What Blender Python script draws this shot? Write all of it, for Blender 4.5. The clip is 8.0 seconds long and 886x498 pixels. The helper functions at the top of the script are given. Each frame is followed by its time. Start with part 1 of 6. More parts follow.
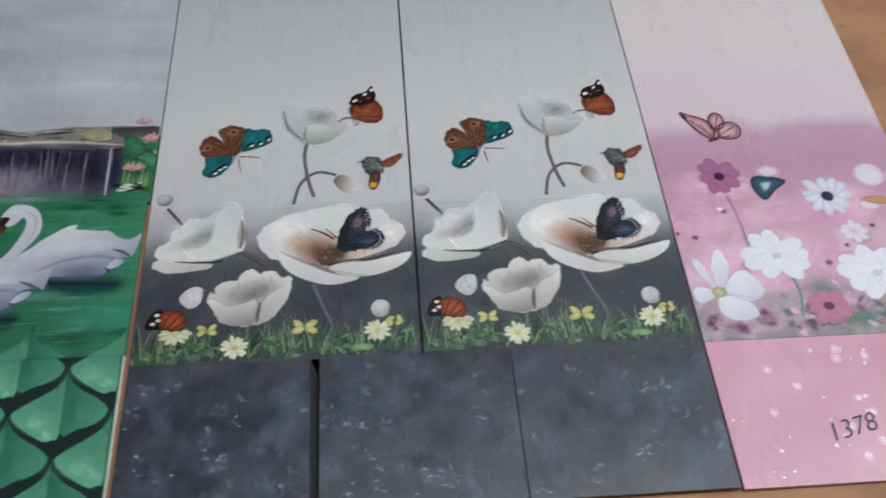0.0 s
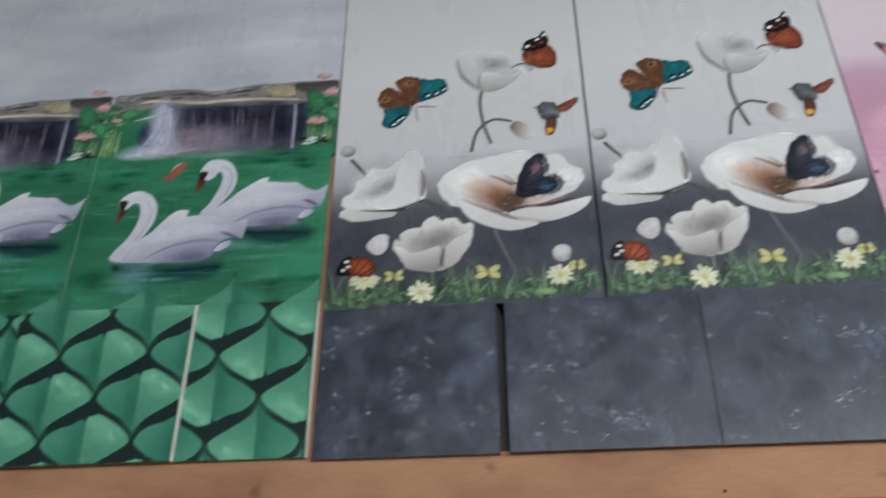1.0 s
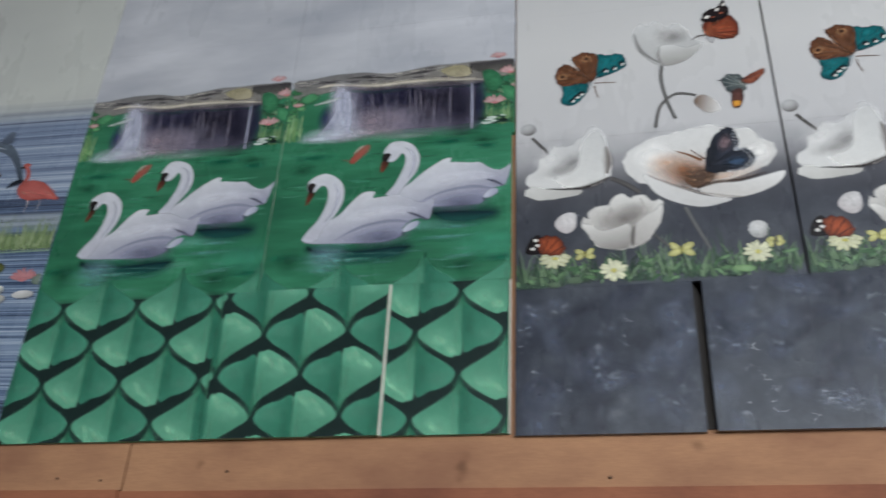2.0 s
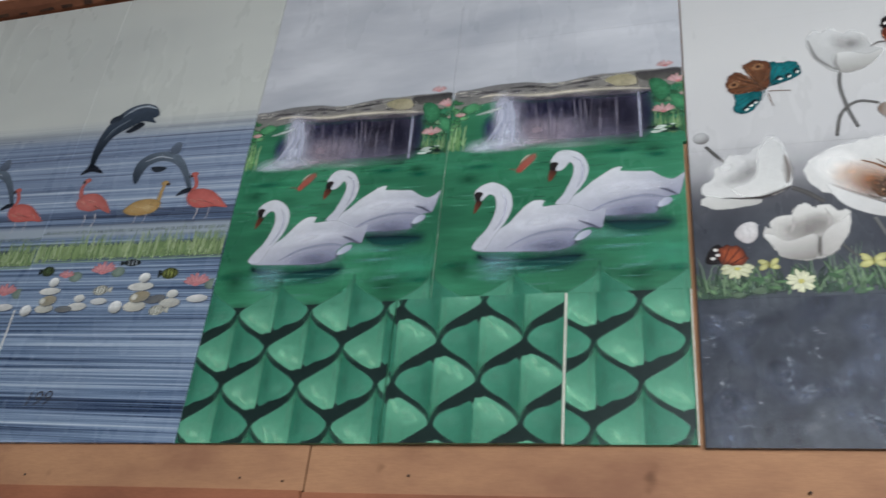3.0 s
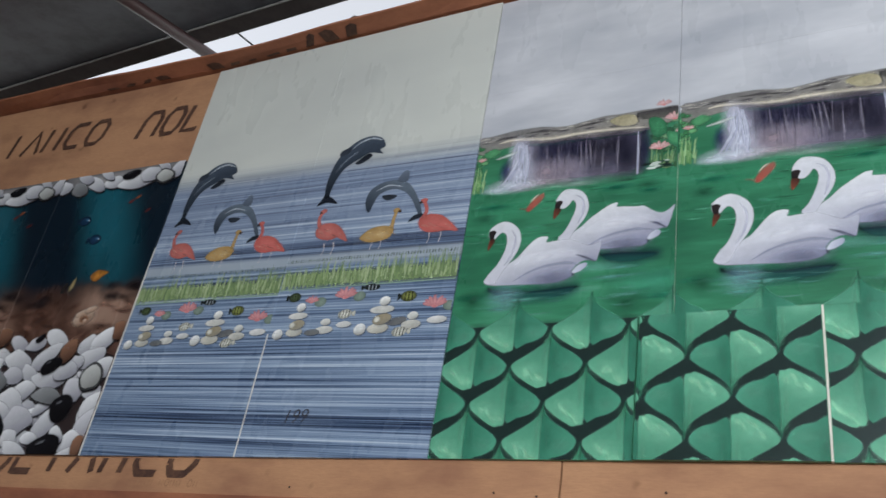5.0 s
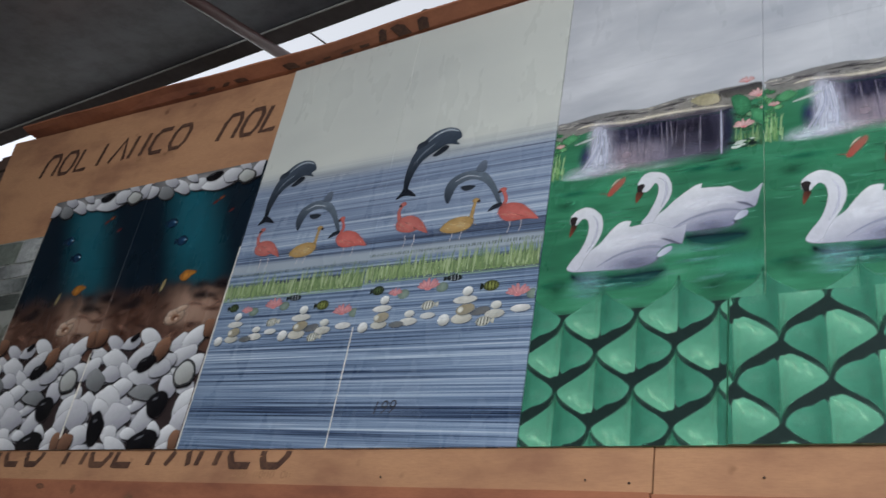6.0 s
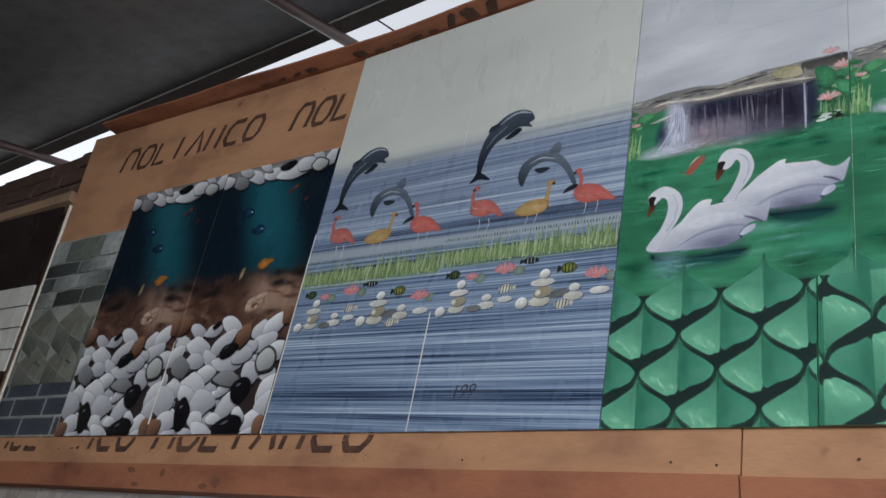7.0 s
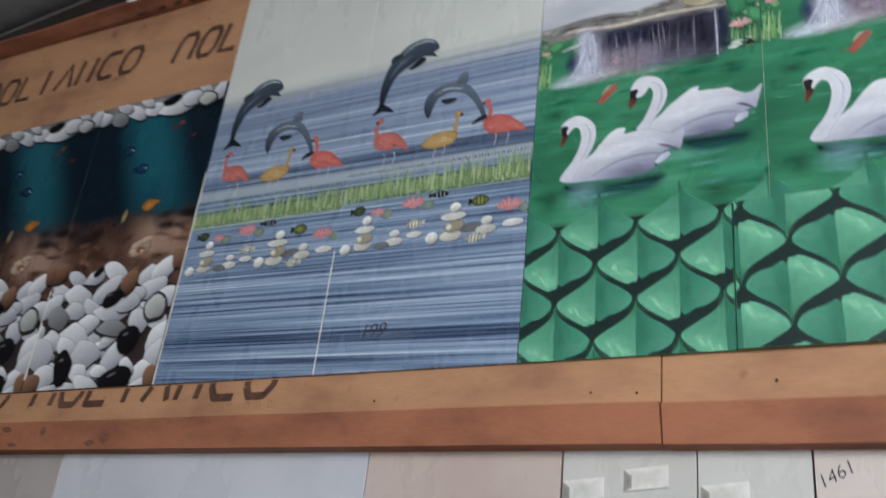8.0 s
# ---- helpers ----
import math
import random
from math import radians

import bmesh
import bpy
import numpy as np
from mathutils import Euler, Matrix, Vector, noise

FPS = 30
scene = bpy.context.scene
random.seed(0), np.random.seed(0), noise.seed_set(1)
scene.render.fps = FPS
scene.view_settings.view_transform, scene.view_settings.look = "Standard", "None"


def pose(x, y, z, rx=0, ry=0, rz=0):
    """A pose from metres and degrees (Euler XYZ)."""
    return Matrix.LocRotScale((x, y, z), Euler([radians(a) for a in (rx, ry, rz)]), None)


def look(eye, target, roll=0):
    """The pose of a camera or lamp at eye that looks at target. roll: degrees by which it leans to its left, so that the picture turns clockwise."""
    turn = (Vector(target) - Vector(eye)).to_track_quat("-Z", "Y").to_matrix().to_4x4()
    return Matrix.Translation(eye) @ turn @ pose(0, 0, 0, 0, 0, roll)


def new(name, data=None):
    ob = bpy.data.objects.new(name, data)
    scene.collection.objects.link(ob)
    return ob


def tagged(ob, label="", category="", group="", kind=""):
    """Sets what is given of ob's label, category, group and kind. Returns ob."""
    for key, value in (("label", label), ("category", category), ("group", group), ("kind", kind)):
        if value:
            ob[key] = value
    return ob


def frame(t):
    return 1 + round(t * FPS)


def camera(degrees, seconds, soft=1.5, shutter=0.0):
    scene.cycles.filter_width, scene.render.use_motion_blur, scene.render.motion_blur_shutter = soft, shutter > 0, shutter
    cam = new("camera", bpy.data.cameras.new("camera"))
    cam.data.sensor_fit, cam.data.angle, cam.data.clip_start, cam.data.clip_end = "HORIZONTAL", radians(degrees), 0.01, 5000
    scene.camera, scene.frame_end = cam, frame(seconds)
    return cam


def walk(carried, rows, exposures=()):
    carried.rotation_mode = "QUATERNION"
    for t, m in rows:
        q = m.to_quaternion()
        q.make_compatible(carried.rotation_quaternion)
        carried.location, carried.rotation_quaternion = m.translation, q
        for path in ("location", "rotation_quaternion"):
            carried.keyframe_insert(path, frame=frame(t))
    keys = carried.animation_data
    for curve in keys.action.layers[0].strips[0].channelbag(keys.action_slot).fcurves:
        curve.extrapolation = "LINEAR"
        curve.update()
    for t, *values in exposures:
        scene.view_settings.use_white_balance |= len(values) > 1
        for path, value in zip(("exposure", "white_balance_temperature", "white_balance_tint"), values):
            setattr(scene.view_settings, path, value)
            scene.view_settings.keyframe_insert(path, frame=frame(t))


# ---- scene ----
from mathutils import geometry

cam = camera(53.7, 8.0, 1.5, 0.5)
PATH = [
    (0, (0.452, -1.23, 1.549), (0.598, 0.417, 2.673), -5.2),
    (0.5, (0.428, -1.225, 1.539), (0.446, 0.434, 2.655), -3.5),
    (0.8, (0.4, -1.224, 1.531), (0.307, 0.449, 2.624), -1.7),
    (1, (0.387, -1.23, 1.535), (0.206, 0.463, 2.584), -0.0),
    (1.5, (0.328, -1.24, 1.53), (0.025, 0.462, 2.536), 2.0),
    (2, (0.233, -1.272, 1.537), (-0.164, 0.421, 2.523), 2.9),
    (2.2, (0.198, -1.285, 1.536), (-0.239, 0.396, 2.529), 3.3),
    (3.5, (0.002, -1.331, 1.501), (-0.632, 0.282, 2.5), 8.1),
    (4, (-0.028, -1.362, 1.495), (-0.767, 0.205, 2.494), 9.4),
    (5.5, (-0.056, -1.385, 1.487), (-1.027, 0.07, 2.456), 10.4),
    (6, (-0.066, -1.39, 1.481), (-1.11, 0.029, 2.426), 10.8),
    (6.5, (-0.077, -1.396, 1.476), (-1.186, -0.006, 2.393), 11.2),
    (7, (-0.086, -1.403, 1.475), (-1.257, -0.046, 2.365), 11.6),
    (7.3, (-0.104, -1.395, 1.47), (-1.246, -0.012, 2.355), 12.0),
    (7.5, (-0.12, -1.405, 1.466), (-1.223, 0.025, 2.325), 10.9),
    (7.7, (-0.13, -1.379, 1.456), (-1.179, 0.086, 2.323), 9.9),
    (7.8, (-0.146, -1.366, 1.456), (-1.158, 0.126, 2.323), 9.3),
    (8, (-0.183, -1.362, 1.467), (-1.137, 0.187, 2.3), 6.8),
]
walk(cam, [(t, look(eye, target, roll)) for t, eye, target, roll in PATH],
     exposures=[(0.0, -0.49), (1.5, -0.44), (3.5, -0.08), (5.5, 0.06), (7.0, -0.08), (8.0, 0.16)])

# ---- world, sun, daylight from the open shed front ----
world = bpy.data.worlds.new("sky")
scene.world = world
world.use_nodes = True
wn = world.node_tree
sky = wn.nodes.new("ShaderNodeTexSky")
sky.sky_type = "NISHITA"
sky.sun_disc = False
sky.sun_elevation, sky.sun_rotation = radians(50), radians(150)
haze = wn.nodes.new("ShaderNodeHueSaturation")
haze.inputs["Saturation"].default_value, haze.inputs["Value"].default_value = 0.2, 2.2
wn.links.new(sky.outputs[0], haze.inputs["Color"])
wn.links.new(haze.outputs[0], wn.nodes["Background"].inputs[0])
wn.nodes["Background"].inputs[1].default_value = 0.15

sun = new("sun", bpy.data.lights.new("sun", "SUN"))
sun.data.energy, sun.data.angle, sun.data.color = 3.0, radians(0.5), (1.0, 0.95, 0.87)
sun.matrix_world = look((3, -5, 7), (0, 0, 0))

opening_light = new("doorway_daylight", bpy.data.lights.new("doorway_daylight", "AREA"))
opening_light.data.shape, opening_light.data.size, opening_light.data.size_y = "RECTANGLE", 4.6, 1.5
opening_light.data.energy, opening_light.data.color = 217, (0.875, 0.945, 1.0)
opening_light.matrix_world = look((2.0, -3.9, 2.35), (-0.6, 0, 2.5))

# ---- materials ----
GAIN = 1.1


def lin(h, a=1.0):
    """A colour from its six hex digits, as linear light."""
    out = []
    for i in (0, 2, 4):
        s = int(h[i:i + 2], 16) / 255
        out.append(min(0.86, GAIN * (s / 12.92 if s <= 0.04045 else ((s + 0.055) / 1.055) ** 2.4)))
    return (*out, a)


class Nodes:
    """A small writer of node materials on a Principled shader."""

    def __init__(self, name, rough=0.5, spec=0.5):
        self.mat = bpy.data.materials.new(name)
        self.mat.use_nodes = True
        self.tree = self.mat.node_tree
        self.bsdf = self.tree.nodes["Principled BSDF"]
        self.bsdf.inputs["Roughness"].default_value = rough
        self.bsdf.inputs["Specular IOR Level"].default_value = spec
        self.co = self.node("ShaderNodeTexCoord").outputs["Object"]
        xyz = self.node("ShaderNodeSeparateXYZ")
        self.put(self.co, xyz.inputs[0])
        self.x, self.y, self.z = xyz.outputs

    def node(self, kind):
        return self.tree.nodes.new(kind)

    def put(self, value, socket):
        if isinstance(value, str):
            value = lin(value)
        if isinstance(value, bpy.types.NodeSocket):
            self.tree.links.new(value, socket)
        else:
            socket.default_value = value

    def m(self, op, a, b=0.0, c=0.0):
        n = self.node("ShaderNodeMath")
        n.operation = op
        for v, s in zip((a, b, c), n.inputs):
            self.put(v, s)
        return n.outputs[0]

    def vec(self, sx, sy, sz, base=None):
        n = self.node("ShaderNodeVectorMath")
        n.operation = "MULTIPLY"
        self.put(base or self.co, n.inputs[0])
        n.inputs[1].default_value = (sx, sy, sz)
        return n.outputs[0]

    def noise(self, scale, detail=3.0, rough=0.55, vec=None):
        n = self.node("ShaderNodeTexNoise")
        self.put(vec or self.co, n.inputs["Vector"])
        n.inputs["Scale"].default_value, n.inputs["Detail"].default_value = scale, detail
        n.inputs["Roughness"].default_value = rough
        return n.outputs["Fac"]

    def step(self, v, lo, hi, to0=0.0, to1=1.0):
        n = self.node("ShaderNodeMapRange")
        n.interpolation_type = "SMOOTHSTEP"
        self.put(v, n.inputs[0])
        for i, k in zip((1, 2, 3, 4), (lo, hi, to0, to1)):
            n.inputs[i].default_value = k
        return n.outputs[0]

    def ramp(self, fac, stops):
        n = self.node("ShaderNodeValToRGB")
        e = n.color_ramp.elements
        while len(e) < len(stops):
            e.new(0.5)
        for el, (p, h) in zip(e, stops):
            el.position, el.color = p, lin(h)
        self.put(fac, n.inputs[0])
        return n.outputs[0]

    def mix(self, fac, a, b, blend="MIX"):
        n = self.node("ShaderNodeMix")
        n.data_type, n.blend_type = "RGBA", blend
        self.put(fac, n.inputs[0])
        self.put(a, n.inputs[6])
        self.put(b, n.inputs[7])
        return n.outputs[2]

    def bump(self, height, strength, distance):
        n = self.node("ShaderNodeBump")
        n.inputs["Strength"].default_value, n.inputs["Distance"].default_value = strength, distance
        self.put(height, n.inputs["Height"])
        self.put(n.outputs[0], self.bsdf.inputs["Normal"])

    def done(self, colour):
        self.put(colour, self.bsdf.inputs["Base Color"])
        return self.mat

    def glaze(self, colour):
        """Glossy fired glaze: faint dust and smears in its gloss, a slight waviness."""
        smear = self.noise(9.0, 4, vec=self.vec(1, 1, 0.35))
        self.put(self.step(smear, 0.3, 0.8, 0.270, 0.286), self.bsdf.inputs["Roughness"])
        self.bsdf.inputs["Specular IOR Level"].default_value = 0.36
        dust = self.step(self.noise(2.6, 5, 0.65), 0.45, 0.8, 0.0, 0.035)
        self.bump(self.noise(14.0, 1), 0.003, 0.002)
        return self.done(self.mix(dust, colour, "a9a7a6"))


def m_ink():
    """Printed glaze ink: the shape's own colour, broken up by print grain and mottling."""
    n = Nodes("printed_ink", 0.26, 0.36)
    at = n.node("ShaderNodeAttribute")
    at.attribute_name = "ink"
    mo = n.node("ShaderNodeAttribute")
    mo.attribute_name = "mottle"
    a = n.m("SUBTRACT", n.noise(55.0, 5, 0.7), 0.5)
    b = n.m("SUBTRACT", n.noise(210.0, 3, 0.7), 0.5)
    c = n.m("SUBTRACT", n.noise(16.0, 3, 0.6), 0.5)
    k = n.m("MULTIPLY_ADD", a, 1.9, n.m("MULTIPLY_ADD", b, 1.0, n.m("MULTIPLY", c, 0.9)))
    k = n.m("MULTIPLY_ADD", k, mo.outputs["Fac"], 1.0)
    k = n.m("MAXIMUM", k, 0.15)
    grey = n.node("ShaderNodeCombineColor")
    for s in grey.inputs[:3]:
        n.put(k, s)
    # thin ink is passed twice, by the light going in and by the light coming out
    clear, over = n.node("ShaderNodeBsdfTransparent"), n.node("ShaderNodeMixShader")
    once = n.m("INVERSE_SQRT", n.m("MAXIMUM", n.m("SUBTRACT", 1.0, at.outputs["Alpha"]), 0.04))
    tint = n.node("ShaderNodeCombineColor")
    for s in tint.inputs[:3]:
        n.put(once, s)
    n.put(tint.outputs[0], clear.inputs["Color"])
    n.put(at.outputs["Alpha"], over.inputs[0])
    n.put(clear.outputs[0], over.inputs[1])
    n.put(n.bsdf.outputs[0], over.inputs[2])
    n.put(over.outputs[0], n.tree.nodes["Material Output"].inputs["Surface"])
    return n.done(n.mix(1.0, at.outputs["Color"], grey.outputs[0], "MULTIPLY"))


def m_plain(name, h, rough=0.6, grain=40.0, amount=0.25, dirt="3a3431", metal=0.0):
    n = Nodes(name, rough)
    a = n.step(n.noise(grain, 4, 0.65), 0.35, 0.75, 0.0, amount)
    b = n.step(n.noise(grain / 9, 4, 0.6), 0.42, 0.75, 0.0, amount)
    n.bsdf.inputs["Metallic"].default_value = metal
    n.bump(n.noise(grain * 3, 3), 0.25, 0.002)
    return n.done(n.mix(b, n.mix(a, h, dirt), dirt))


def m_cardboard(name, h, dark, stain):
    """Carton board: faint flute lines, fibres, scuffs and damp stains."""
    n = Nodes(name, 0.75, 0.25)
    fibre = n.step(n.noise(60.0, 4, 0.7, n.vec(1, 1, 7)), 0.3, 0.75, 0.0, 0.5)
    wide = n.step(n.noise(3.0, 5, 0.6, n.vec(1, 1, 2.2)), 0.4, 0.72)
    spots = n.step(n.noise(17.0, 2, 0.5), 0.68, 0.8, 0.0, 0.7)
    c = n.mix(fibre, h, dark)
    c = n.mix(n.m("MULTIPLY", wide, 0.85), c, stain)
    c = n.mix(n.m("MULTIPLY", spots, 0.8), c, "4f3323")
    flute = n.m("SINE", n.m("MULTIPLY", n.x, 1000.0))
    n.bump(n.m("ADD", n.m("MULTIPLY", flute, 0.03), n.noise(45.0, 3)), 0.25, 0.0015)
    return n.done(c)


def m_meadow():
    """Pale grey field that turns into dark slate below; slate-printed base course."""
    n = Nodes("grey_meadow_glaze")
    wob = n.m("MULTIPLY_ADD", n.noise(7.0, 4), 0.10, -0.05)
    h = n.m("ADD", n.z, wob)
    field = n.ramp(n.m("DIVIDE", h, 1.2), [(0.30, "4c4b4f"), (0.36, "5c5b60"), (0.405, "929194"), (0.46, "bcbabb"), (0.62, "c4c2c1"), (0.95, "b4b3b4")])
    cloud = n.noise(11.0, 6, 0.68)
    slate = n.ramp(cloud, [(0.28, "1c1f2a"), (0.48, "31353f"), (0.62, "454951"), (0.78, "666a72")])
    big = n.step(n.noise(2.4, 3), 0.4, 0.65)
    slate = n.mix(n.m("MULTIPLY", big, 0.5), slate, "3b4048")
    chip = n.step(n.noise(42.0, 3, 0.75, n.vec(1, 1, 1.6)), 0.665, 0.74, 0.0, 0.55)
    slate = n.mix(n.m("MULTIPLY", chip, n.step(n.noise(6.0, 2), 0.42, 0.6)), slate, "b9bcc2")
    c = n.mix(n.step(n.z, 0.36, 0.5), n.mix(0.75, field, slate), field)
    c = n.mix(n.step(n.z, 0.238, 0.262), slate, c)
    return n.glaze(c)


def m_lake():
    """Clouded grey sky over emerald water."""
    n = Nodes("green_lake_glaze")
    v = n.vec(0.55, 1, 1.7)
    sk = n.ramp(n.noise(6.0, 4, 0.55, v), [(0.3, "a0a2aa"), (0.5, "b0b1b7"), (0.72, "c4c4c9")])
    rip = n.noise(16.0, 4, 0.6, n.vec(0.35, 1, 2.4))
    deep = n.noise(3.6, 3, 0.5)
    wa = n.ramp(n.m("MULTIPLY_ADD", deep, 0.55, n.m("MULTIPLY", rip, 0.45)), [(0.3, "21523e"), (0.45, "2c674b"), (0.55, "387a5b"), (0.7, "579278")])
    c = n.mix(n.step(n.z, 0.585, 0.66), wa, n.mix(0.6, "2a5c3e", wa))
    c = n.mix(n.step(n.z, 0.712, 0.727), c, sk)
    return n.glaze(c)


def m_streaks():
    """Pale top over fine horizontal blue-grey streaks."""
    n = Nodes("blue_streak_glaze")
    tilt = n.m("MULTIPLY_ADD", n.x, 0.035, n.z)
    cv = n.node("ShaderNodeCombineXYZ")
    n.put(n.m("MULTIPLY", n.x, 0.35), cv.inputs[0])
    n.put(n.m("MULTIPLY", tilt, 75.0), cv.inputs[2])
    fine = n.noise(2.0, 3, 0.8, cv.outputs[0])
    cw = n.node("ShaderNodeCombineXYZ")
    n.put(n.m("MULTIPLY", n.x, 0.25), cw.inputs[0])
    n.put(n.m("MULTIPLY", tilt, 15.0), cw.inputs[2])
    wide = n.noise(1.0, 2, 0.5, cw.outputs[0])
    mixv = n.m("MULTIPLY_ADD", fine, 0.62, n.m("MULTIPLY", wide, 0.38))
    st = n.ramp(mixv, [(0.36, "161e30"), (0.425, "36445d"), (0.48, "5f7089"), (0.54, "8090a6"), (0.62, "b2bcc8")])
    up = n.mix(n.step(tilt, 0.45, 0.62, 0.0, 0.3), st, "82889c")
    top = n.ramp(n.noise(3.0, 3, 0.5, n.vec(0.5, 1, 1.5)), [(0.3, "b2b3af"), (0.7, "bfc0ba")])
    c = n.mix(n.step(n.m("MULTIPLY_ADD", n.m("SUBTRACT", fine, 0.5), 0.06, tilt), 0.715, 0.80), up, top)
    c = n.mix(n.m("MULTIPLY", n.step(tilt, 0.465, 0.475), n.step(tilt, 0.505, 0.49)), c, "8f98a3")
    return n.glaze(c)


def m_pool():
    """Deep blue water with two teal shafts over brown sand."""
    n = Nodes("dark_pool_glaze")
    u = n.m("FRACT", n.m("DIVIDE", n.m("SUBTRACT", n.x, n.m("MULTIPLY_ADD", n.z, -0.42, 0.249)), 0.4675))
    shaft = n.m("MULTIPLY", n.step(u, 0.26, 0.58), n.step(u, 0.94, 0.62))
    shaft = n.m("MULTIPLY", shaft, n.step(n.noise(5.0, 3, vec=n.vec(2.5, 1, 0.5)), 0.1, 0.7, 0.65, 1.1))
    c = n.mix(n.m("MULTIPLY", shaft, n.step(n.z, 0.42, 0.62, 0.6, 1.0)), "0b1823", "184f5c")
    h = n.m("ADD", n.z, n.m("MULTIPLY_ADD", n.noise(7.0, 4), 0.16, -0.08))
    c = n.mix(n.step(h, 0.50, 0.43), c, "3a2822")
    sand = n.mix(n.step(n.noise(22.0, 5, 0.7), 0.35, 0.68), "3d261e", "5c4238")
    c = n.mix(n.step(h, 0.44, 0.38), c, sand)
    c = n.mix(n.m("MULTIPLY", shaft, n.m("MULTIPLY", n.step(h, 0.30, 0.36), n.step(h, 0.47, 0.40))), c, "917566")
    return n.glaze(c)


def m_blossom():
    """Pale pink haze over mauve; plain pink base course."""
    n = Nodes("pink_blossom_glaze")
    h = n.m("ADD", n.z, n.m("MULTIPLY_ADD", n.noise(5.0, 3), 0.12, -0.06))
    c = n.ramp(n.m("DIVIDE", h, 1.2), [(0.2, "7d7a78"), (0.27, "b0909b"), (0.36, "c299a8"), (0.5, "b3899b"), (0.565, "b793a7"), (0.60, "cbbac0"), (0.8, "d0c5c6")])
    blot = n.step(n.noise(14.0, 4, 0.6), 0.45, 0.68)
    c = n.mix(n.m("MULTIPLY", blot, n.step(n.z, 0.62, 0.45, 0.0, 0.55)), c, "d6c0ca")
    low = n.mix(n.step(n.noise(4.0, 3), 0.35, 0.7), "c08d9d", "cd9fac")
    c = n.mix(n.step(n.z, 0.2355, 0.2375), low, c)
    return n.glaze(c)


def m_tilestock(name, a, b, scale=6.0):
    n = Nodes(name)
    return n.glaze(n.mix(n.step(n.noise(scale, 5, 0.6), 0.3, 0.7), a, b))


INK = m_ink()
CARD = m_cardboard("carton_board", "aa7f5f", "916a50", "815a46")
# redder board: the strip's own colour; on the flap, bounced light put into colour
CARD_RED = m_cardboard("reddish_and_bounce_lit_board", "9a6349", "82533e", "6a4033")
CARD_PALE = m_cardboard("pale_carton_board", "9c8069", "846a55", "785d4b")
EDGE = m_plain("bare_tile_edge", "d8d3c8", 0.7, 60, 0.2)
MARK = m_plain("brown_stamp", "3b241c", 0.8, 90, 0.25, "8a6248")
FAINT = m_plain("faint_stamp", "8a6448", 0.8, 90, 0.45, "b08663")
PEN = m_plain("pen_ink", "2b2a33", 0.5, 80, 0.1)
NAIL = m_plain("rusty_nail", "4b352b", 0.6, 90, 0.3, metal=0.6)
SHEET = m_plain("dull_roof_sheet", "878a93", 0.36, 12, 0.4, "4a4744", metal=0.4)
RAFTER = m_plain("red_oxide_steel", "493231", 0.5, 25, 0.35, "382625")
PURLIN = m_plain("dark_steel", "5a5453", 0.5, 25, 0.3, "241f1f")
BRICK = m_plain("rough_brick", "5c443a", 0.9, 30, 0.5, "382b26")
MORTAR = m_plain("grey_mortar", "625a52", 0.95, 40, 0.4, "4e4741")
CONCRETE = m_plain("worn_concrete", "716d67", 0.9, 9, 0.35, "5c5751")
PLASTER = m_plain("limewashed_wall", "b8b2a8", 0.9, 6, 0.25, "867e74")
LIP = m_plain("pale_zinc_edge", "b4b2b0", 0.5, 60, 0.3)
CABLE = m_plain("black_cable", "1b1a1a", 0.6, 50, 0.1)

# ---- building helpers ----
BASE = 1.95  # height of the tiles' lower edge


def bulge(x, v):
    """How far the warped left end of the board comes forward."""
    return -0.04 * max(0.0, -1.754 - x) * max(v, 0.0)


def part(name, bm, material, parent=None, label="", at=None):
    me = bpy.data.meshes.new(name)
    bm.to_mesh(me)
    bm.free()
    me.materials.append(material)
    ob = new(name, me)
    ob.parent = parent
    if at:
        ob.location = at
    return tagged(ob, label)


def empty(name, at, label, category, group="", kind=""):
    ob = new(name)
    ob.location = at
    ob.empty_display_size = 0.1
    return tagged(ob, label, category, group, kind)


def box(bm, x0, x1, y0, y1, z0, z1, bevel=0.0):
    vs = [bm.verts.new((x, y, z)) for z in (z0, z1) for y in (y0, y1) for x in (x0, x1)]
    fs = [bm.faces.new([vs[i] for i in f]) for f in ((0, 2, 3, 1), (4, 5, 7, 6), (0, 1, 5, 4), (2, 6, 7, 3), (0, 4, 6, 2), (1, 3, 7, 5))]
    if bevel:
        edges = list({e for f in fs for e in f.edges})
        bmesh.ops.bevel(bm, geom=edges, offset=bevel, segments=2, profile=0.5, affect="EDGES")
    return bm


def boxed(*a, **k):
    return box(bmesh.new(), *a, **k)


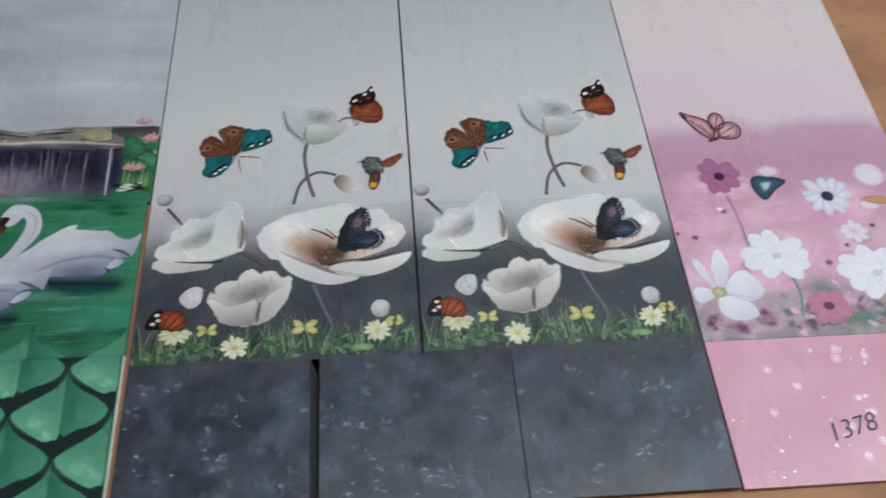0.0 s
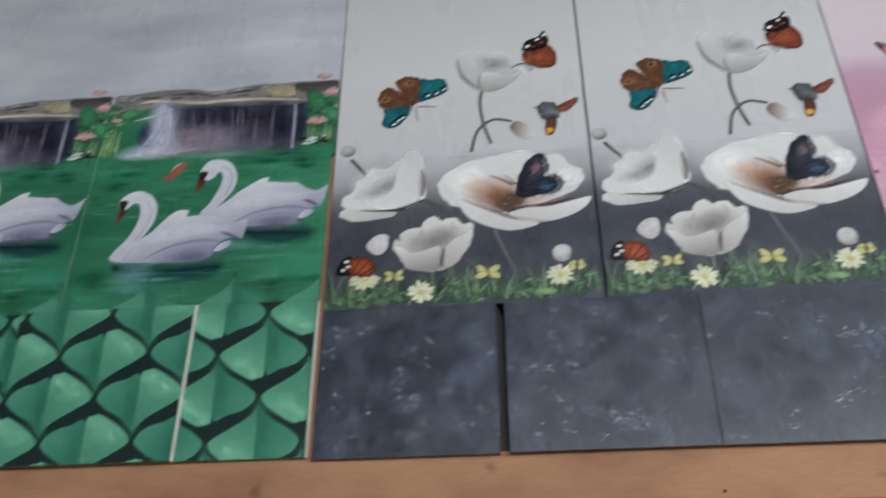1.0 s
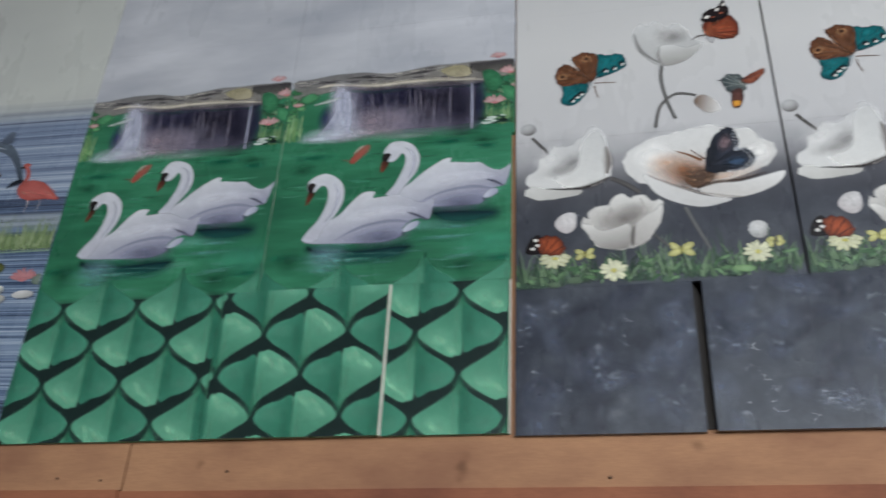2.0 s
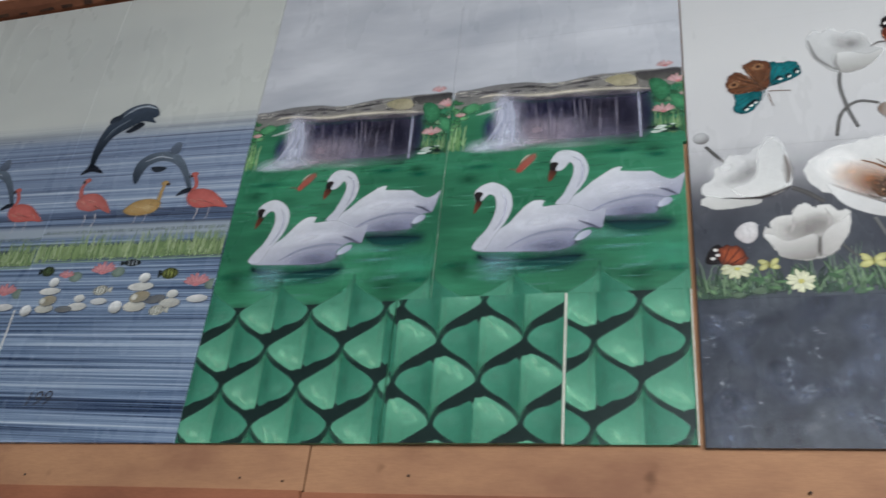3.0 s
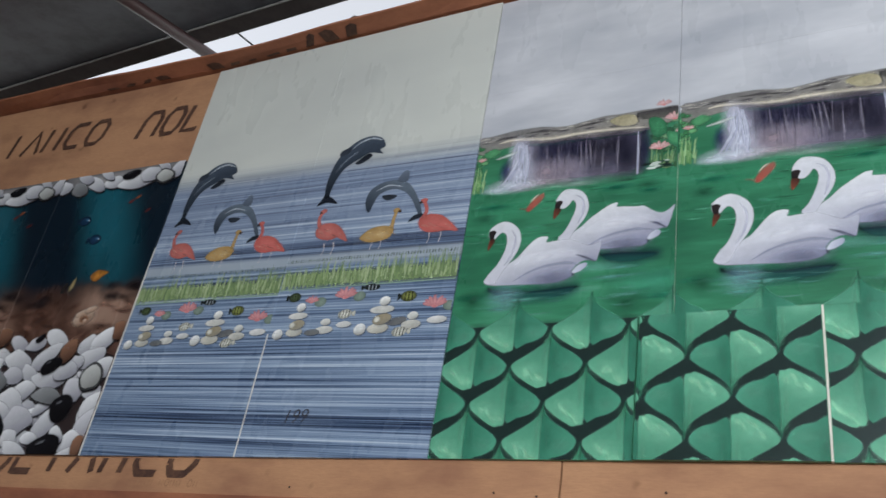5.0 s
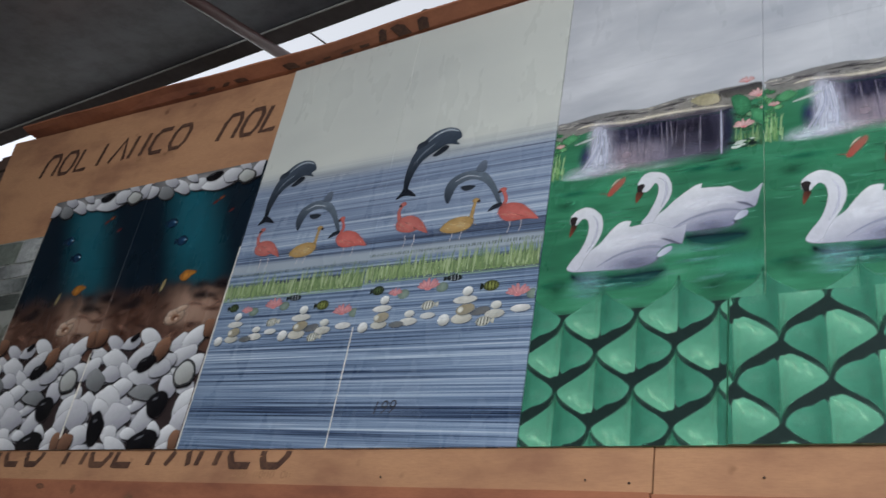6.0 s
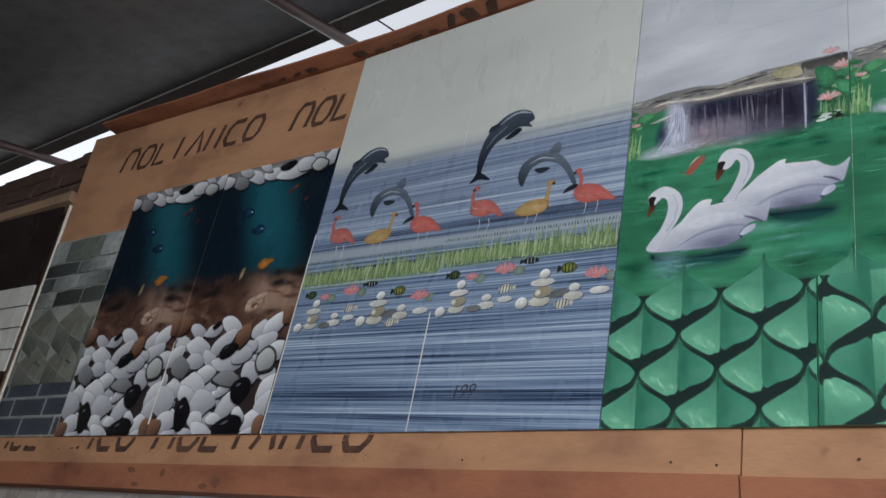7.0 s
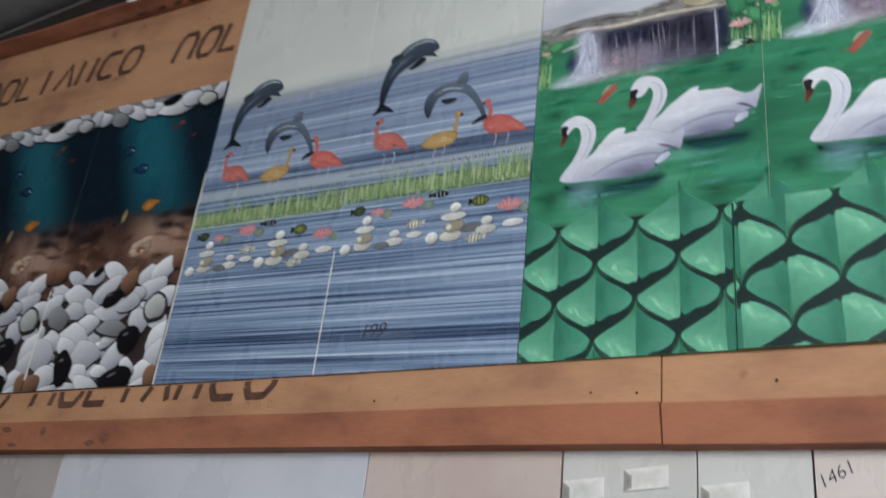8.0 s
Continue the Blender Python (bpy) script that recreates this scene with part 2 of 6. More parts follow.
def board_sheet(x0, x1, v0, v1, y0, y1, lean0=0.0, lean1=0.0):
    """A sheet that follows the board's warp, cut into short lengths; lean0/lean1 push its lower and upper edge forward."""
    bm = bmesh.new()
    nx = max(2, int((x1 - x0) / 0.12))
    rows = []
    for y, front in ((y0, 1), (y1, 0)):
        for j in range(5):
            v = v0 + (v1 - v0) * j / 4
            lean = lean0 + (lean1 - lean0) * j / 4
            rows.append([bm.verts.new((x, y + bulge(x, max(v, 0)) - lean + 0.0012 * math.sin(x * 9 + v * 7), v)) for x in (x0 + (x1 - x0) * i / nx for i in range(nx + 1))])
    for r in list(range(4)) + list(range(5, 9)):
        for i in range(nx):
            q = [rows[r][i], rows[r][i + 1], rows[r + 1][i + 1], rows[r + 1][i]]
            bm.faces.new(q if r < 5 else q[::-1])
    for a, b in ((0, 5), (4, 9)):
        for i in range(nx):
            bm.faces.new([rows[a][i], rows[b][i], rows[b][i + 1], rows[a][i + 1]])
    for i in (0, nx):
        for r in range(4):
            bm.faces.new([rows[r][i], rows[r + 1][i], rows[r + 6][i], rows[r + 5][i]])
    bmesh.ops.recalc_face_normals(bm, faces=bm.faces)
    return bm


def tile_mesh(x0, x1, v0, v1, ox, proud=0.0, thick=0.0076):
    """A fired tile with softened edges, in the panel's own coordinates."""
    bm = bmesh.new()
    g, c = 0.0002, 0.0007
    a0, a1, b0, b1 = x0 + g, x1 - g, v0, v1

    def p(x, y, v):
        return bm.verts.new((x - ox, y - proud + bulge(x, v), v))

    back = [p(x, thick, v) for x, v in ((a0, b0), (a1, b0), (a1, b1), (a0, b1))]
    mid = [p(x, c, v) for x, v in ((a0, b0), (a1, b0), (a1, b1), (a0, b1))]
    face = [p(x, 0.0, v) for x, v in ((a0 + c, b0 + 0.03 * c), (a1 - c, b0 + 0.03 * c), (a1 - c, b1 - 0.03 * c), (a0 + c, b1 - 0.03 * c))]
    bm.faces.new(face)
    bm.faces.new(back[::-1])
    for i in range(4):
        j = (i + 1) % 4
        bm.faces.new([mid[i], mid[j], face[j], face[i]])
        bm.faces.new([back[i], back[j], mid[j], mid[i]])
    return bm


STUFF = {"sand_print", "haze_print", "slate_fleck_print", "water_print", "reed_print", "light_dot_print", "ridge_print", "waterfall_print", "lotus_print"}


class Panel:
    """A field of tiles of one printed picture. Tiles are parts, prints are pieces on them."""

    def __init__(self, ox, material, label):
        self.ox, self.material = ox, material
        self.ob = empty("tile_panel", (ox, 0, BASE), label, "tile panel", "printed tile panels")
        self.tiles = []

    def tile(self, x0, x1, v0, v1, proud=0.0, material=None):
        ob = part("tile", tile_mesh(x0, x1, v0, v1, self.ox, proud), material or self.material, self.ob)
        self.tiles.append((ob, x0, x1, v0, v1, proud))
        return ob

    def ink(self, art, name, dx=0.0, dv=0.0, only=None, label="", kind="", base=0.0):
        """Lays a print on every tile that it touches, cut at the tiles' edges. dx, dv in metres from the panel's origin."""
        for src in art.meshes(dx, dv, base):
            self.lay(src, name, only, label, kind)
            src.free()

    def lay(self, src, name, only, label, kind):
        xs = [v.co.x for v in src.verts]
        zs = [v.co.z for v in src.verts]
        for i, (ob, x0, x1, v0, v1, proud) in enumerate(self.tiles):
            if only is not None and i not in only:
                continue
            lx0, lx1 = x0 - self.ox + 0.0013, x1 - self.ox - 0.0013
            lv0, lv1 = v0 + 0.00005, v1 - 0.00005
            if max(xs) < lx0 or min(xs) > lx1 or max(zs) < lv0 or min(zs) > lv1:
                continue
            bm = src.copy()
            for inside, co, no in ((min(xs) >= lx0, (lx0, 0, 0), (-1, 0, 0)), (max(xs) <= lx1, (lx1, 0, 0), (1, 0, 0)), (min(zs) >= lv0, (0, 0, lv0), (0, 0, -1)), (max(zs) <= lv1, (0, 0, lv1), (0, 0, 1))):
                if not inside and bm.faces:
                    bmesh.ops.bisect_plane(bm, geom=list(bm.verts) + list(bm.edges) + list(bm.faces), plane_co=co, plane_no=no, clear_outer=True)
            if not bm.faces:
                bm.free()
                continue
            for v in bm.verts:
                v.co.y += bulge(v.co.x + self.ox, v.co.z) - proud
            tagged(part(name, bm, INK, ob, label), kind=kind or ("stuff" if name in STUFF else ""))


def curve(pts, closed=True, n=5):
    """Points along a smooth curve through a few control points."""
    pts = [Vector(p).to_2d() for p in pts]
    k = len(pts)
    out = []
    for i in range(k if closed else k - 1):
        if closed:
            a, b, c, d = pts[i - 1], pts[i], pts[(i + 1) % k], pts[(i + 2) % k]
        else:
            a, b, c, d = pts[max(i - 1, 0)], pts[i], pts[i + 1], pts[min(i + 2, k - 1)]
        for j in range(n):
            t = j / n
            out.append(0.5 * ((2 * b) + (c - a) * t + (2 * a - 5 * b + 4 * c - d) * t * t + (3 * b - a - 3 * c + d) * t ** 3))
    if not closed:
        out.append(pts[-1])
    return out


def blend(a, b, t):
    return tuple(p + (q - p) * t for p, q in zip(a, b))


class Ink:
    """Flat printed shapes in millimetres, each laid a hair above the one before."""

    def __init__(self):
        self.v, self.f, self.c, self.depth, self.step = [], [], [], 0.0, 0.000002
        self.starts, self.mot, self.mottle = [], [], 0.25

    def tint(self, colour):
        self.c.append(colour)
        self.mot.append(self.mottle)

    def piece(self):
        """What is drawn from here on is a piece of its own."""
        self.starts.append(len(self.f))
        return self

    def lift(self):
        self.depth += self.step
        return -0.0002 - self.depth

    def fill(self, pts, inner, outer=None, rings=3, centre=None, power=1.6, soft=None, light=None, smooth=True, n=4, ruffle=0.0):
        """A filled outline whose colour runs from its middle to its rim. soft: share of the rim that fades out. light: (dx, dv, hex) a tint that grows that way."""
        ci, co = (lin(inner) if isinstance(inner, str) else inner), (lin(outer or inner) if not isinstance(outer, tuple) else outer)
        soft = (0.07 if smooth else 0.0) if soft is None else soft
        ring = curve(pts, True, n) if smooth else [Vector(p).to_2d() for p in pts]
        c = Vector(centre) if centre else sum(ring, Vector((0, 0))) / len(ring)
        if ruffle:
            for p in ring:
                a = math.atan2(p.y - c.y, p.x - c.x)
                d = ruffle * (math.sin(9 * a + c.x) + 0.7 * math.sin(19 * a + 2 * c.y) + 0.5 * math.sin(31 * a))
                p += (p - c).normalized() * d
        area = sum(p.cross(q) for p, q in zip(ring, ring[1:] + ring[:1]))
        way = 1 if area > 0 else -1
        kept = []
        for p in ring:
            if not kept or way * (kept[-1] - c).cross(p - c) > 1e-3:
                kept.append(p)
        while len(kept) > 3 and way * (kept[-1] - c).cross(kept[0] - c) <= 1e-3:
            kept.pop()
        ring = kept
        y = self.lift()
        rad = max((p - c).length for p in ring)
        levels = [(r / rings, 1.0) for r in range(1, rings + 1)]
        if soft:
            levels = [(s * (1 - soft), 1.0) for s, _ in levels] + [(1.0, 0.0)]

        def tone(p, s, al):
            col = blend(ci, co, min(1.0, s) ** power)
            if light:
                d = (p - c).dot(Vector(light[:2]).normalized()) / rad
                col = blend(col, lin(light[2]), max(0.0, min(1.0, 0.5 * d + 0.5)) ** 1.5)
            return (*col[:3], al)

        base = len(self.v)
        self.v.append((c.x, y, c.y))
        self.tint(tone(c, 0, 1.0))
        m = len(ring)
        for s, al in levels:
            for p in ring:
                q = c + (p - c) * s
                self.v.append((q.x, y, q.y))
                self.tint(tone(q, s, al))
        for i in range(m):
            j = (i + 1) % m
            self.f.append((base, base + 1 + j, base + 1 + i))
            for r in range(len(levels) - 1):
                a = base + 1 + r * m
                self.f.append((a + i, a + j, a + m + j, a + m + i))
        return self

    def shape(self, pts, a, b=None, way=(0, -1), edge=2.0, n=5, rough=0.0, smooth=True):
        """A filled outline of any form with a soft edge of that many millimetres; its colour runs from a to b along way."""
        ring = curve(pts, True, n) if smooth else [Vector(p).to_2d() for p in pts]
        if sum(p.cross(q) for p, q in zip(ring, ring[1:] + ring[:1])) < 0:
            ring.reverse()
        if rough:
            rnd = random.Random(int(ring[0].x * 3 + ring[0].y))
            ring = [p + Vector((rnd.uniform(-rough, rough), rnd.uniform(-rough, rough))) for p in ring]
        ca, cb, w = lin(a), lin(b or a), Vector(way).normalized()
        along = [p.dot(w) for p in ring]
        lo, span = min(along), max(max(along) - min(along), 1e-3)
        y, base, m = self.lift(), len(self.v), len(ring)
        for side, al in ((-0.5, 1.0), (0.5, 0.0)):
            for i, p in enumerate(ring):
                d = ring[(i + 1) % m] - ring[i - 1]
                q = p + (Vector((d.y, -d.x)).normalized() if d.length else Vector((0, 0))) * edge * side
                self.v.append((q.x, y, q.y))
                self.tint((*blend(ca, cb, (along[i] - lo) / span)[:3], al))
        for tri in geometry.tessellate_polygon([[(self.v[base + i][0], self.v[base + i][2], 0.0) for i in range(m)]]):
            self.f.append(tuple(base + i for i in tri))
        for i in range(m):
            j = (i + 1) % m
            self.f.append((base + i, base + j, base + m + j, base + m + i))
        return self

    def glow(self, x, v, rx, rv, colour, turn=0.0, alpha=0.6):
        """A soft patch of ink, thickest in its middle."""
        first = len(self.v)
        self.oval(x, v, rx, rv, colour, turn=turn, n=16, rings=1, soft=1.0)
        for i in range(first, len(self.v)):
            self.c[i] = (*self.c[i][:3], self.c[i][3] * alpha)
        return self

    def oval(self, x, v, rx, rv, inner, outer=None, turn=0.0, n=14, **k):
        ct, st = math.cos(radians(turn)), math.sin(radians(turn))
        pts = []
        for i in range(n):
            a = 2 * math.pi * i / n
            p, q = rx * math.cos(a), rv * math.sin(a)
            pts.append((x + p * ct - q * st, v + p * st + q * ct))
        k.setdefault("soft", 0.10)
        return self.fill(pts, inner, outer, smooth=False, **k)

    def line(self, pts, widths, mid, rim=None, n=6, soft=False):
        """A tapered stroke through a few points."""
        path = curve(pts, False, n)
        cm, cr = lin(mid), lin(rim or mid)
        y = self.lift()
        base = len(self.v)
        w = widths if isinstance(widths, (list, tuple)) else [widths] * 2
        for i, p in enumerate(path):
            t = path[min(i + 1, len(path) - 1)] - path[max(i - 1, 0)]
            nrm = Vector((-t.y, t.x)).normalized() if t.length else Vector((0, 1))
            f = i / (len(path) - 1) * (len(w) - 1)
            a = min(int(f), len(w) - 2)
            half = (w[a] + (w[a + 1] - w[a]) * (f - a)) / 2
            for s, col in ((-1, cr), (0, cm), (1, cr)):
                q = p + nrm * half * s
                self.v.append((q.x, y, q.y))
                self.tint((*col[:3], 0.0 if soft and s else 1.0))
        for i in range(len(path) - 1):
            for s in (0, 1):
                a = base + 3 * i + s
                self.f.append((a, a + 1, a + 4, a + 3))
        return self

    def meshes(self, dx=0.0, dv=0.0, base=0.0):
        cuts = sorted({0, len(self.f), *self.starts})
        for lo, hi in zip(cuts, cuts[1:]):
            bm = bmesh.new()
            layer = bm.verts.layers.float_color.new("ink")
            rough = bm.verts.layers.float.new("mottle")
            made = {}
            for f in self.f[lo:hi]:
                for i in f:
                    if i not in made:
                        x, y, z = self.v[i]
                        made[i] = bm.verts.new((x / 1000 + dx, y - base, z / 1000 + dv))
                        made[i][layer] = self.c[i]
                        made[i][rough] = self.mot[i]
                if len(set(f)) == len(f):
                    bm.faces.new([made[i] for i in f])
            bm.normal_update()
            for f in bm.faces:
                if f.normal.y > 0:
                    f.normal_flip()
            yield bm


# ---- ground, walls and roof of the shed ----
tagged(part("floor", boxed(-7.0, 5.5, -6.5, 0.3, -0.12, 0.0), CONCRETE), "worn grey concrete floor of the shed", "floor", kind="structure")
tagged(part("wall_west", boxed(-7.2, -7.0, -5.0, 0.3, 0.0, 4.0), PLASTER), "limewashed end wall of the shed", "wall", kind="structure")
tagged(part("wall_east", boxed(5.5, 5.7, -5.0, 0.3, 0.0, 4.0), PLASTER), "limewashed end wall of the shed", "wall", kind="structure")
front = boxed(-7.0, -0.4, -4.2, -4.0, 0.0, 3.4)
box(front, 4.5, 5.5, -4.2, -4.0, 0.0, 3.4)
tagged(part("wall_south", front, PLASTER), "limewashed front wall with a wide open doorway", "wall", kind="structure")

WALL_TOP = 3.22
north = empty("wall_north", (0, 0, 0), "rough brick back wall behind the display boards", "wall", kind="structure")
part("wall_core", boxed(-7.0, 5.5, 0.085, 0.30, 0.0, WALL_TOP - 0.01), MORTAR, north)

roof = bmesh.new()
rows = []
for i in range(121):
    y = 0.150 - 5.4 * i / 120
    z = 3.484 + 0.27 * (max(y, -1.3) - 0.2) + 0.0012 * math.sin(i * 0.52)
    rows.append([[roof.verts.new((x, y, z + 0.039 * (x + 2.7) + up)) for x in (-7.3, 5.8)] for up in (0.0, 0.004)])
for p, q in zip(rows, rows[1:]):
    roof.faces.new([p[0][0], p[0][1], q[0][1], q[0][0]])
    roof.faces.new([p[1][0], q[1][0], q[1][1], p[1][1]])
roof.faces.new([rows[0][0][0], rows[0][1][0], rows[0][1][1], rows[0][0][1]])
tagged(part("ceiling", roof, SHEET), "dull grey corrugated metal roof sheets seen from below", "roof", kind="structure")

# ---- the display board ----
board = empty("display_board", (0, 0, BASE), "brown carton-faced display board on the brick wall, stained and nailed", "display board")
part("face", board_sheet(-3.112, -0.5815, -0.077, 1.176, 0.0085, 0.080), CARD, board)
part("face", board_sheet(-0.5785, 2.3, -0.079, 1.176, 0.0095, 0.080), CARD, board)
part("lower_strip", board_sheet(-3.112, -0.5815, -0.144, -0.0795, -0.002, 0.055, -0.016, 0.0), CARD_RED, board, "reddish scuffed strip")
part("lower_strip", board_sheet(-0.5785, 2.3, -0.145, -0.0815, 0.000, 0.055, -0.016, 0.0), CARD_RED, board, "reddish scuffed strip")


def top_flap(x0, x1):
    """The folded carton flap that juts forward along the board's upper edge."""
    bm = bmesh.new()
    nx = int((x1 - x0) / 0.1)
    cols = []
    for i in range(nx + 1):
        x = x0 + (x1 - x0) * i / nx
        b = bulge(x, 1.18)
        w = 0.004 * math.sin(x * 5.0) + 0.003 * math.sin(x * 13.0)
        cols.append([bm.verts.new((x, b + y, z)) for y, z in ((0.06, 1.178), (-0.005, 1.180), (-0.028, 1.185 + w), (-0.050, 1.190 + w), (-0.050, 1.197 + w), (0.06, 1.187))])
    for a, b in zip(cols, cols[1:]):
        for k in range(6):
            j = (k + 1) % 6
            bm.faces.new([a[k], b[k], b[j], a[j]])
    bm.faces.new(cols[0])
    bm.faces.new(cols[-1][::-1])
    bmesh.ops.recalc_face_normals(bm, faces=bm.faces)
    return bm


# the flap's dark orange tone paints in light bounced onto its underside
part("top_flap", top_flap(-3.0, 2.3), CARD_RED, board, "carton flap folded forward, its colour reddened for bounced light")
for x, v in ((0.198, -0.066), (0.646, -0.066), (-0.40, -0.05), (-0.62, -0.062), (-1.14, -0.058), (-0.70, -0.058)):
    bm = bmesh.new()
    bmesh.ops.create_uvsphere(bm, u_segments=8, v_segments=5, radius=0.0024, matrix=Matrix.Translation((x, 0.0065, v)) @ Matrix.Diagonal((1, 0.6, 1, 1)))
    part("nail", bm, NAIL, board)


STROKES = {"ring": [[(0.0, 0.25), (0.0, 0.75), (0.22, 1.0), (0.78, 1.0), (1.0, 0.75), (1.0, 0.25), (0.78, 0.0), (0.22, 0.0), (0.0, 0.25)]], "arch": [[(0.0, 0.0), (0.0, 0.72), (0.2, 1.0), (0.8, 1.0), (1.0, 0.72), (1.0, 0.0)]],
           "foot": [[(0.0, 1.0), (0.0, 0.0), (0.9, 0.0)]], "bar": [[(0.4, 0.0), (0.4, 1.0)]], "wedge": [[(-0.1, 0.0), (0.5, 1.0), (1.0, 0.0)]], "pair": [[(0.0, 0.0), (0.0, 1.0)], [(0.85, 0.0), (0.85, 1.0)]],
           "hook": [[(1.0, 1.0), (0.25, 1.0), (0.0, 0.75), (0.0, 0.25), (0.25, 0.0), (1.0, 0.0)]]}


SMUDGE = m_plain("dark_smudge", "5c3a2a", 0.85, 120, 0.6, "85593f")
for x, v, w, h in ((-2.233, -0.096, 0.040, 0.016), (-2.210, -0.132, 0.040, 0.014), (-2.094, -0.102, 0.026, 0.026), (-1.927, -0.130, 0.044, 0.014), (-1.880, -0.119, 0.036, 0.030)):
    bm = bmesh.new()
    rnd = random.Random(int(-x * 100))
    ring = []
    for i in range(12):
        a, q = 2 * math.pi * i / 12, rnd.uniform(0.6, 1.1)
        px, pv = x + w * 0.5 * q * math.cos(a), v + h * 0.5 * q * math.sin(a)
        ring.append(bm.verts.new((px, -0.0026 + 0.016 * (-0.0795 - pv) / 0.0645 + bulge(px, 0) + 0.0012 * math.sin(px * 9 + pv * 7), pv)))
    bm.faces.new(ring)
    part("smudge", bm, SMUDGE, board, "dark ink smudge")


def stamp(bm, x, v, w, h, kind, slant=0.28, weight=0.19, cut=0.0, y=0.0070, only=None):
    """One or more plain brush strokes of the board's brown print. weight: stroke width as a share of the height; cut: share of the height that is kept from the foot up."""
    def p(a, b):
        return bm.verts.new((x + a + b * slant, y + bulge(x + a, v + b) + 0.0012 * math.sin((x + a) * 9 + (v + b) * 7), v + b))
    for path in STROKES[kind] if only is None else STROKES[kind][only:only + 1]:
        pts = [Vector((a * w, b * h)) for a, b in path]
        if cut:
            low = []
            for q, r in zip(pts, pts[1:]):
                for i in range(8):
                    z = q + (r - q) * i / 8
                    low.append(z if z.y <= cut * h else None)
            low.append(pts[-1] if pts[-1].y <= cut * h else None)
        else:
            low = pts
        last = None
        for i, q in enumerate(low):
            if q is None:
                last = None
                continue
            near = [low[j] for j in (i - 1, i + 1) if 0 <= j < len(low) and low[j] is not None]
            if len(near) == 2:
                d = near[1] - near[0]
            elif near:
                d = near[0] - q if i + 1 < len(low) and low[i + 1] is not None else q - near[0]
            else:
                continue
            side = Vector((-d.y, d.x)).normalized() * weight * h * 0.5
            pair = (p(*(q + side)), p(*(q - side)))
            if last:
                bm.faces.new([last[0], pair[0], pair[1], last[1]])
            last = pair


KINDS = ("arch", "ring", "foot", "bar", "wedge", "pair", "hook", "ring")


def stamp_row(x0, width, v, h, count=8, cut=0.0):
    step = width / 8
    for i in range(count):
        for bar in range(len(STROKES[KINDS[i]])):
            bm = bmesh.new()
            stamp(bm, x0 + i * step, v, step * 0.72, h, KINDS[i], cut=cut, only=bar)
            if not bm.faces:
                bm.free()
                continue
            bm.normal_update()
            for f in bm.faces:
                if f.normal.y > 0:
                    f.normal_flip()
            left = set(bm.faces)
            while left:
                stroke, edge = set(), [next(iter(left))]
                while edge:
                    f = edge.pop()
                    if f not in stroke:
                        stroke.add(f)
                        edge += [o for e in f.edges for o in e.link_faces if o not in stroke]
                left -= stroke
                one = bmesh.new()
                for f in sorted(stroke, key=lambda f: f.index):
                    one.faces.new([one.verts.new(v.co) for v in f.verts])
                bmesh.ops.remove_doubles(one, verts=one.verts, dist=0.00002)
                part("stamp_mark", one, MARK, board, "dark brown stamped bar")
            bm.free()


stamp_row(-2.868, 0.73, 0.980, 0.085)
stamp_row(-2.010, 0.70, 0.969, 0.090, 3)
stamp_row(-3.04, 0.78, -0.037, 0.09, cut=0.40)
stamp_row(-2.18, 0.80, -0.037, 0.09, cut=0.41)
for x0, x1, v, h in ((-2.86, -2.55, 1.084, 0.008), (-2.36, -2.17, 0.958, 0.010), (-2.0, -1.82, 1.076, 0.009), (-1.55, -1.36, -0.063, 0.014), (-2.36, -2.2, -0.064, 0.010)):
    bm = bmesh.new()
    k = int((x1 - x0) / 0.016)
    for i in range(k):
        if i % 5 != 3:
            stamp(bm, x0 + i * 0.016, v, 0.010, h, "ring" if i % 2 else "pair", 0.1, 0.2)
    bmesh.ops.recalc_face_normals(bm, faces=bm.faces)
    tagged(part("small_stamp", bm, FAINT, board, "faint small stamped bars"), "faint small stamped bars", kind="stuff")

# marks on the flap's underside, cut off by the fold
for i in range(18):
    x = -2.46 + i * 0.068
    reach = max(0.0, min(1.0, (i - 1.0) / 14.0)) * 0.038
    if i in (3, 8, 9) or reach <= 0.003:
        continue
    lean = (0.018, -0.010, 0.012)[i % 3]
    wide = (0.026, 0.034, 0.046)[(i * 2) % 3]
    bm, q = bmesh.new(), []
    for xx, d in ((x, 0.0), (x + wide, 0.0), (x + wide + lean, reach * 0.8), (x + wide * 0.6 + lean, reach), (x + lean, reach * 0.85)):
        q.append(bm.verts.new((xx, bulge(xx, 1.18) - 0.006 - d, 1.1785 + 0.2 * d)))
    bm.faces.new(q)
    part("stamp_mark", bm, MARK, board, "dark brown stamped bars on the flap")

# ---- tile panels ----
meadow = Panel(0.060, m_meadow(), "glossy grey tiles printed with white tulips above dark slate base tiles")
for i, (a, b) in enumerate(((0.060, 0.5125), (0.5155, 0.966))):
    meadow.tile(a, b, 0.2402, 0.5369)
    meadow.tile(a, b, 0.5371, 0.8365)
    meadow.tile(a, b, 0.8366, 1.137)
for a, b, pr in ((0.060, 0.3395, 0.0), (0.3525, 0.6525, 0.004), (0.653, 0.964, 0.0035)):
    meadow.tile(a, b, -0.004, 0.240, pr)

